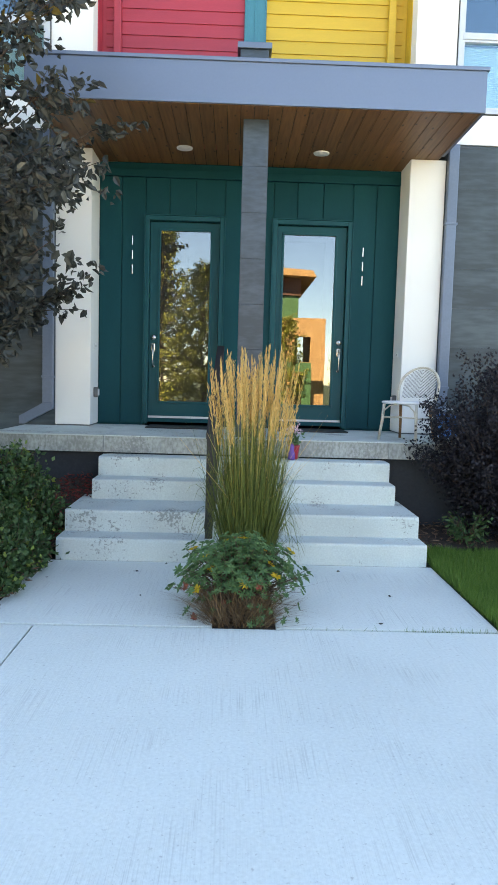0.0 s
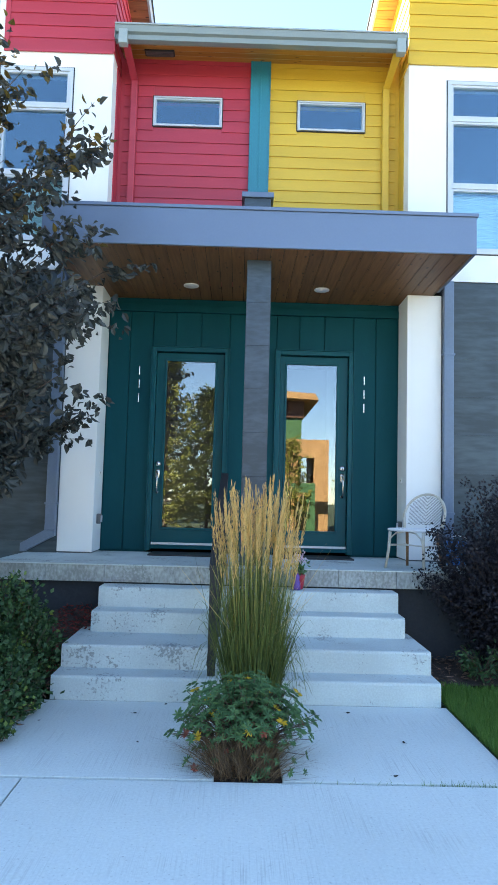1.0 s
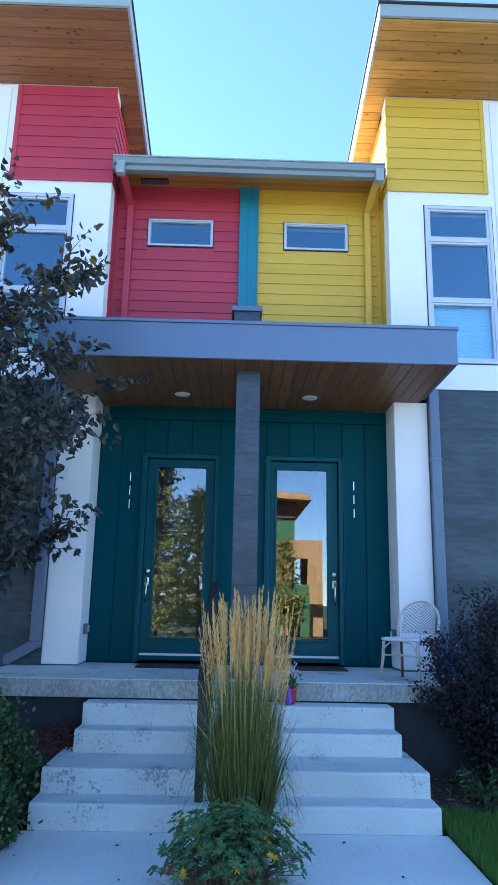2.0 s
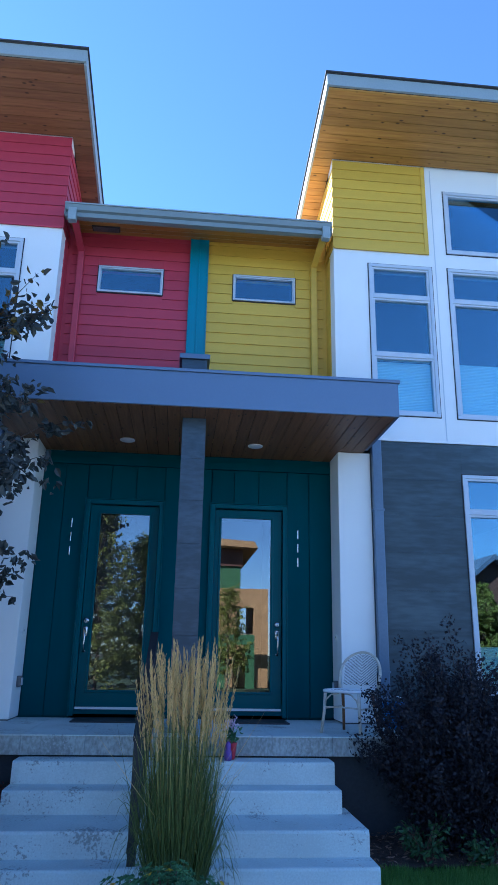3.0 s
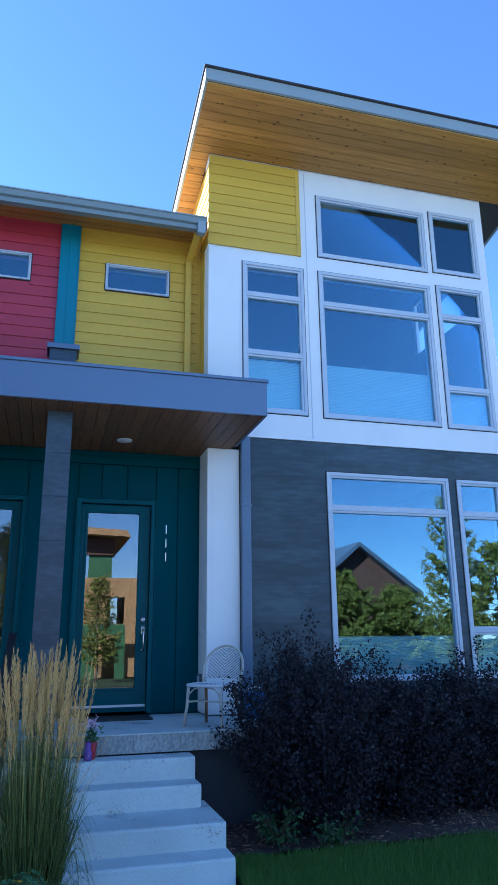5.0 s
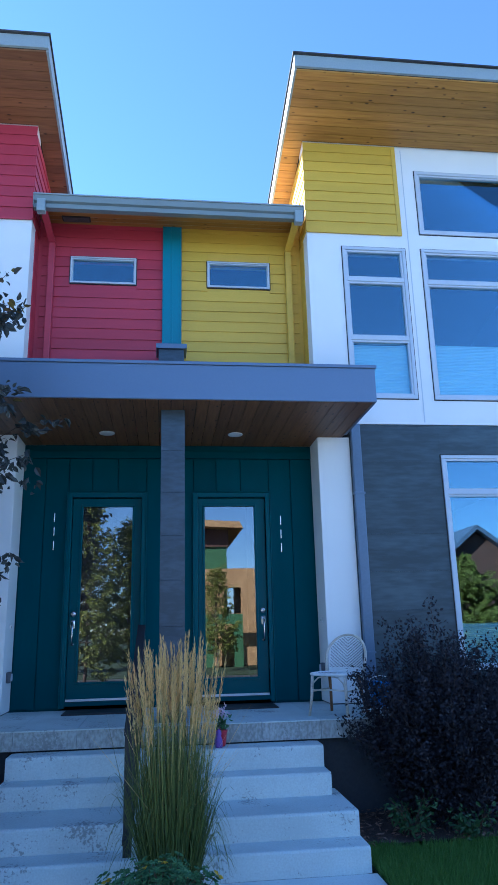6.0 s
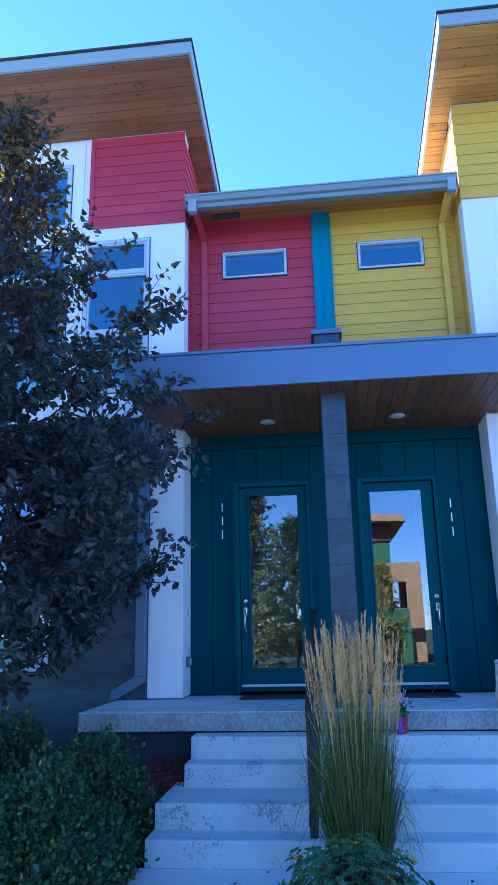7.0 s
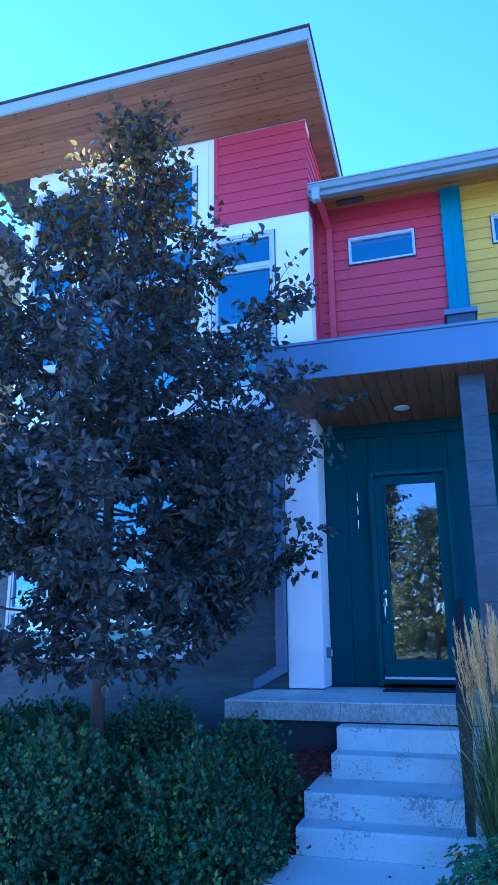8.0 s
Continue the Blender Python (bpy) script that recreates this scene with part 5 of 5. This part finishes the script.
for i, (x, y) in enumerate(((-0.75, -3.42), (-0.62, -4.05), (-0.52, -3.16), (0.95, -4.52), (1.16, -3.95), (-1.38, -3.62), (0.86, -3.3))):
    fl = thing("fallen_leaf", "small dark fallen leaf on the concrete", "leaf", group="fallen leaves")
    leaf_cloud("blade", np.array([[x, y, 0.006]]), np.array([[math.cos(i * 2.1), math.sin(i * 2.1), 0.05]]), np.array([0.034]), 0.42, M_PLUM, fl, 90 + i, 0.2)
    leaf_cloud("stalk", np.array([[x, y, 0.007]]), np.array([[-math.cos(i * 2.1), -math.sin(i * 2.1), 0.05]]), np.array([0.02]), 0.12, M_TWIG, fl, 190 + i, 0.1, False)


# ---- loose things on the porch and steps ----
M_CANE = surface("pale_cane", (0.62, 0.57, 0.49), (0.44, 0.39, 0.31), 0.5, 12, 90, 0.5, 0.1, 0.001)
M_CANEBR = surface("brown_cane", (0.28, 0.13, 0.05), (0.18, 0.08, 0.03), 0.5, 12, 90, 0.5, 0.1, 0.001)
M_WHITEW = surface("white_weave", (0.76, 0.77, 0.78), (0.66, 0.67, 0.69), 0.5, 12, 90, 0.4, 0.05, 0.001)
M_GREYW = surface("grey_weave", (0.05, 0.06, 0.075), (0.035, 0.042, 0.052), 0.5, 12, 90, 0.4, 0.05, 0.001)
M_BLUE = surface("blue_plastic", (0.02, 0.20, 0.55), (0.015, 0.15, 0.42), 0.4, 5, 50, 0.3, 0.03, 0.001)
M_REDPOT = surface("red_glaze", (0.45, 0.03, 0.05), (0.35, 0.02, 0.03), 0.3, 6, 50, 0.3, 0.03, 0.001)
M_PURPLE = surface("purple_paint", (0.16, 0.06, 0.30), (0.10, 0.04, 0.22), 0.5, 9, 60, 0.4, 0.05, 0.001)
M_PETAL = leaf_mat("pale_pink_petal", (0.70, 0.42, 0.55), (0.80, 0.70, 0.72), 0.6, 0.3)

# bistro chair, facing -y in its own frame
chair = thing("bistro_chair", "white woven bistro chair with cane frame on the porch", "chair")
SH = 0.44
legs = [((-0.19, -0.20), (-0.165, -0.165), M_CANE), ((0.19, -0.20), (0.165, -0.165), M_CANE), ((-0.18, 0.22), (-0.15, 0.15), M_CANEBR), ((0.18, 0.22), (0.15, 0.15), M_CANEBR)]
for (bx_, by_), (tx, ty), mt in legs:
    bm = bmesh.new()
    tube(bm, [(bx_, by_, 0.0), ((bx_ + tx) / 2 * 0.97, (by_ + ty) / 2 * 0.97, 0.22), (tx, ty, SH - 0.02)], [0.013, 0.014, 0.015], 10)
    part("leg", bm, mt, chair, "", True)
for y in (-0.17,):
    bm = bmesh.new()
    tube(bm, [(-0.175, y, 0.27), (0, y + 0.01, 0.275), (0.175, y, 0.27)], 0.009, 8)
    part("stretcher", bm, M_CANE, chair, "", True)
for x in (-0.165, 0.165):
    bm = bmesh.new()
    tube(bm, [(x, -0.17, 0.26), (x, 0.17, 0.26)], 0.009, 8)
    part("stretcher", bm, M_CANE, chair, "", True)
for s in (-1, 1):
    bm = bmesh.new()
    tube(bm, [(s * 0.17, -0.18, 0.27), (s * 0.15, -0.18, 0.35), (s * 0.10, -0.175, 0.405), (s * 0.03, -0.17, 0.42)], 0.008, 8)
    part("bracket", bm, M_CANE, chair, "", True)
bm = bmesh.new()
def seat_pt(a, r=1.0, z=SH):
    x = 0.215 * r * math.copysign(abs(math.cos(a)) ** 0.7, math.cos(a))
    y = 0.205 * r * math.copysign(abs(math.sin(a)) ** 0.7, math.sin(a))
    return (x, y, z)
rim = [seat_pt(k * 2 * math.pi / 28) for k in range(29)]
tube(bm, rim, 0.017, 8, False)
part("seat_rim", bm, M_WHITEW, chair, "", True)
for mt, off, nm in ((M_WHITEW, 0, "seat_weave"), (M_GREYW, 1, "dark_seat_weave")):
    bm = bmesh.new()
    for i in range(-13, 13):
        if i % 2 != off:
            continue
        for sgn in (-1, 1):
            pts = []
            for q in range(8):
                x = sgn * (0.002 + 0.2 * q / 7)
                y = i * 0.026 + abs(x) * 0.7
                lim = 0.2 * (1 - (abs(x) / 0.215) ** 3.5) ** 0.3 if abs(x) < 0.214 else 0.05
                if -lim < y < lim:
                    pts.append((x, y, SH + 0.006 - 0.012 * (1 - (abs(x) / 0.2) ** 2)))
            for a, b in zip(pts, pts[1:]):
                vs = [bm.verts.new((a[0], a[1], a[2])), bm.verts.new((b[0], b[1], b[2])), bm.verts.new((b[0], b[1] + 0.022, b[2])), bm.verts.new((a[0], a[1] + 0.022, a[2]))]
                f = bm.faces.new(vs)
                r = bmesh.ops.extrude_face_region(bm, geom=[f])
                bmesh.ops.translate(bm, verts=[v for v in r["geom"] if isinstance(v, bmesh.types.BMVert)], vec=(0, 0, -0.004))
    part(nm, bm, mt, chair)
# arched back, leaning a little
def back_pt(u, h):
    return (u, 0.17 + 0.10 * h + 0.05 * (1 - (u / 0.2) ** 2) * 0.6, SH + h * 0.42)
arch = []
for k in range(25):
    a = math.pi * k / 24
    u, h = -0.205 * math.cos(a), 0.42 + 0.58 * math.sin(a) if 0 < k < 24 else 0.42
    arch.append(back_pt(u, h))
arch = [back_pt(-0.19, 0.0), back_pt(-0.2, 0.22)] + arch + [back_pt(0.2, 0.22), back_pt(0.19, 0.0)]
bm = bmesh.new()
tube(bm, arch, 0.014, 10)
part("back_frame", bm, M_CANE, chair, "pale cane back hoop", True)
for mt, off, nm, wd in ((M_WHITEW, 0, "back_weave", 0.026), (M_GREYW, 1, "dark_back_weave", 0.013)):
    bm = bmesh.new()
    for i in range(0, 48):
        if (i % 2 == 1) != (off == 1):
            continue
        for sgn in (-1, 1):
            pts = []
            for q in range(9):
                u = sgn * (0.001 + 0.165 * q / 8)
                h = 0.10 + i * 0.020 - abs(u) * 1.1
                top = 0.40 + 0.55 * math.sqrt(max(0, 1 - (u / 0.195) ** 2))
                if 0.12 < h < top:
                    pts.append((u, h))
            for a, b in zip(pts, pts[1:]):
                vs = [bm.verts.new(back_pt(*p)) for p in (a, b, (b[0], b[1] + wd), (a[0], a[1] + wd))]
                f = bm.faces.new(vs)
                r = bmesh.ops.extrude_face_region(bm, geom=[f])
                bmesh.ops.translate(bm, verts=[v for v in r["geom"] if isinstance(v, bmesh.types.BMVert)], vec=(0, 0.004, 0))
    part(nm, bm, mt, chair)
chair.matrix_world = pose(1.86, -1.40, PORCH, 0, 0, -40) @ Matrix.Diagonal((1.13, 1.13, 0.91, 1))

# handrail seen along its length
rail = thing("handrail", "black metal handrail down the middle of the steps", "railing")
def rail_x(y):
    return -0.192 + (y + 3.05) * 0.03
def incl(y):
    return 0.19 + (y + 3.02) * (PORCH - 0.19) / 1.3
for y, base in ((-3.0, 0.1875), (-2.35, 0.375), (-1.70, PORCH)):
    part("post", box(rail_x(y) - 0.032, rail_x(y) + 0.032, y - 0.03, y + 0.03, base, incl(y) + 0.86, 0.003), M_BLACK, rail)
for o, h in ((0.86, 0.04), (0.10, 0.03)):
    bm = bmesh.new()
    v = [bm.verts.new((rail_x(y) + x, y, incl(y) + o + z)) for z in (0, h) for y in (-3.05, -1.66) for x in (-0.036, 0.036)]
    for q in ((0, 2, 3, 1), (4, 5, 7, 6), (0, 1, 5, 4), (2, 6, 7, 3), (0, 4, 6, 2), (1, 3, 7, 5)):
        bm.faces.new([v[i] for i in q])
    part("rail", bm, M_BLACK, rail)
for i in range(1, 14):
    y = -3.0 + 1.3 * i / 14
    part("picket", box(rail_x(y) - 0.01, rail_x(y) + 0.01, y - 0.01, y + 0.01, incl(y) + 0.12, incl(y) + 0.87), M_BLACK, rail)

# pot with pale flowers, and a small painted garden figure beside it
FX, FY, FZ = 0.585, -1.86, 0.75
pot = thing("flower_pot", "dark red pot with pale pink flowers on the step", "flower pot")
bm = bmesh.new()
lathe(bm, [(0.035, FZ), (0.04, FZ + 0.01), (0.055, FZ + 0.12), (0.06, FZ + 0.13), (0.06, FZ + 0.145), (0.05, FZ + 0.145), (0.045, FZ + 0.12)], FX + 0.03, FY + 0.03, 20)
part("pot", bm, M_REDPOT, pot, "", True)
q = np.random.default_rng(3)
n = 60
leaf_cloud("foliage", np.stack([FX + 0.03 + q.normal(size=n) * 0.035, FY + 0.03 + q.normal(size=n) * 0.035, FZ + 0.15 + q.random(n) * 0.12], 1), q.normal(size=(n, 3)) + np.array((0, 0, 0.6)), np.full(n, 0.05), 0.5, M_GERAN, pot, 3)
n = 110
c = np.stack([FX + 0.01 + q.normal(size=n) * 0.045, FY + 0.02 + q.normal(size=n) * 0.04, FZ + 0.29 + q.normal(size=n) * 0.028], 1)
leaf_cloud("flowers", c, q.normal(size=(n, 3)), np.full(n, 0.03), 0.8, M_PETAL, pot, 4)
bm = bmesh.new()
lathe(bm, [(0.03, FZ), (0.036, FZ + 0.02), (0.034, FZ + 0.07), (0.022, FZ + 0.095), (0.026, FZ + 0.115), (0.024, FZ + 0.14), (0.008, FZ + 0.16)], FX, FY - 0.05, 16)
solid("garden_figurine", bm, M_PURPLE, "small purple painted garden ornament on the step", "ornament", smooth=True)

# blue tub behind the shrub
tub = thing("blue_tub", "bright blue plastic tub on the porch", "tub")
bm = bmesh.new()
lathe(bm, [(0.10, PORCH), (0.105, PORCH + 0.01), (0.13, PORCH + 0.24), (0.14, PORCH + 0.245), (0.14, PORCH + 0.262), (0.125, PORCH + 0.262), (0.10, PORCH + 0.03)], 2.47, -0.86, 24)
part("body", bm, M_BLUE, tub, "", True)
bm = bmesh.new()
tube(bm, [(2.34, -0.86, PORCH + 0.25), (2.37, -0.9, PORCH + 0.31), (2.47, -0.92, PORCH + 0.335), (2.57, -0.9, PORCH + 0.31), (2.60, -0.86, PORCH + 0.25)], 0.005, 6)
part("handle", bm, M_WHITEPL, tub, "", True)

# ---- neighbours, and what the glass mirrors from across the street ----
M_OSB = surface("bare_sheathing", (0.46, 0.27, 0.12), (0.34, 0.19, 0.08), 0.8, 3, 30, 0.6, 0.1, 0.002)
M_WRAP = surface("green_house_wrap", (0.055, 0.15, 0.06), (0.04, 0.11, 0.045), 0.6, 2, 30, 0.5, 0.1, 0.002)
M_BROWN = surface("brown_cladding", (0.13, 0.06, 0.04), (0.09, 0.04, 0.028), 0.7, 2, 30, 0.5, 0.1, 0.002)
M_CREAM = surface("cream_render", (0.62, 0.48, 0.25), (0.52, 0.40, 0.2), 0.85, 2, 60, 0.4, 0.2, 0.002)

nb = thing("neighbour_house", "cream rendered neighbouring house with a dark shed roof", "house")
part("wall", wall_mesh(-15.0, -7.9, 0, 8.4, YF + 0.4, YF + 0.7, [(-9.8, -8.4, 4.8, 6.6), (-9.8, -8.4, 1.2, 3.4)]), M_CREAM, nb)
part("side_wall", box(-8.2, -7.9, YF + 0.7, 10, 0, 8.4), M_CREAM, nb)
part("roof", box(-15.4, -7.5, -1.2, 10.4, 8.4, 8.7, 0.01), M_SHINGLE, nb)
for z0, z1 in ((4.8, 6.6), (1.2, 3.4)):
    wn2 = part("window", box(-9.8, -8.4, YF + 0.5, YF + 0.52, z0, z1), M_PANE, nb)
    bm = bmesh.new()
    for a, b, c, d in ((-9.8, -8.4, z0, z0 + 0.06), (-9.8, -8.4, z1 - 0.06, z1), (-9.8, -9.74, z0, z1), (-8.46, -8.4, z0, z1)):
        add_box(bm, a, b, YF + 0.38, YF + 0.56, c, d)
    part("frame", bm, M_FRAME, wn2)
cons = thing("unfinished_house", "unfinished house with bare sheathing and green wrap", "house")
YC = -30.0
part("tower", wall_mesh(0.0, 3.45, 0, 7.3, YC - 0.3, YC, [(0.6, 2.2, 4.9, 6.4)]), M_WRAP, cons, "green-wrapped upper part")
part("tower_side", box(3.15, 3.45, YC - 8, YC - 0.3, 0, 7.3), M_OSB, cons)
bm = bmesh.new()
v = [bm.verts.new(p) for p in ((-0.6, YC + 1.0, 7.4), (4.3, YC + 1.0, 7.2), (4.3, YC - 9, 7.2), (-0.6, YC - 9, 8.2), (-0.6, YC + 1.0, 7.8), (4.1, YC + 1.0, 7.55), (4.1, YC - 9, 7.55), (-0.6, YC - 9, 8.6))]
for qd in ((0, 3, 2, 1), (4, 5, 6, 7), (0, 1, 5, 4), (1, 2, 6, 5), (2, 3, 7, 6), (3, 0, 4, 7)):
    bm.faces.new([v[i] for i in qd])
part("roof", bm, M_OSB, cons, "bare wooden roof overhang")
part("upper_band", box(-0.1, 3.55, YC - 0.1, YC + 0.12, 6.3, 7.22), M_BROWN, cons, "dark brown band under the eaves")
part("wing", wall_mesh(0.2, 4.86, 0, 5.0, YC + 0.8, YC + 1.1, [(3.2, 4.1, 2.65, 4.0)]), M_OSB, cons, "orange sheathing wing")
part("wing_side", box(4.56, 4.86, YC - 8, YC + 0.8, 0, 5.0), M_OSB, cons)
part("porch_wrap", wall_mesh(1.6, 4.05, 0, 2.6, YC + 2.0, YC + 2.2, [(2.6, 3.6, 0.0, 2.1)]), M_WRAP, cons, "green-wrapped entry")

gh = thing("gabled_house", "brown gabled house across the street", "house")
bm = bmesh.new()
prof = [(13.8, 0), (20.8, 0), (20.8, 4.5), (17.5, 6.95), (13.8, 3.95)]
A = [bm.verts.new((x, -30.0, z)) for x, z in prof]
B = [bm.verts.new((x, -40.0, z)) for x, z in prof]
for i in range(5):
    bm.faces.new((A[i], A[(i + 1) % 5], B[(i + 1) % 5], B[i]))
bm.faces.new(A)
bm.faces.new(B[::-1])
part("wall", bm, M_BROWN, gh)
for (xa, za), (xb, zb) in (((17.5, 6.95), (21.4, 4.1)), ((17.5, 6.95), (13.2, 3.45))):
    bm = bmesh.new()
    v = [bm.verts.new((x, y, z + t)) for t in (0.02, 0.3) for y in (-29.5, -40.5) for x, z in ((xa, za), (xb, zb))]
    for qd in ((0, 2, 3, 1), (4, 5, 7, 6), (0, 1, 5, 4), (2, 6, 7, 3), (0, 4, 6, 2), (1, 3, 7, 5)):
        bm.faces.new([v[i] for i in qd])
    part("roof", bm, M_FASCIA, gh, "pale grey roof edge")

# x, y, height, crown radius, limbs, leaves to a twig, leaf length
STREET = ((-2.55, -15.6, 6.7, 1.25, 150, 30, 0.085), (-1.15, -16.2, 5.6, 0.95, 130, 30, 0.085), (2.5, -25.0, 4.7, 1.1, 70, 16, 0.10),
          (13.9, -24.0, 4.9, 2.4, 170, 30, 0.10), (17.0, -24.5, 4.3, 2.5, 170, 30, 0.10), (17.9, -20.5, 8.2, 1.6, 90, 20, 0.11),
          (-9, -25, 6, 2.4, 50, 14, 0.22), (24, -26, 7, 3.0, 50, 14, 0.22), (8.2, -44, 5.6, 0.8, 60, 20, 0.15), (-7.5, -40, 6.5, 3.0, 50, 14, 0.22))
for i, (x, y, hgt, R, limbs, per, leaf) in enumerate(STREET):
    build_tree("street_tree", "sunlit green street tree across the road", x, y, [(0.5, R * 0.6), (hgt * 0.3, R), (hgt * 0.6, R * 0.95), (hgt * 0.85, R * 0.5), (hgt, 0.1)], hgt - 0.2, 200 + i, limbs, per, leaf, M_STREET, None, 99, False, 0.5)
# boulevard grass on the far side
solid("lawn_2", box(-80, 80, -60, -22.2, -0.06, -0.03), M_SOIL, "green lawns across the street", "lawn", "structure")
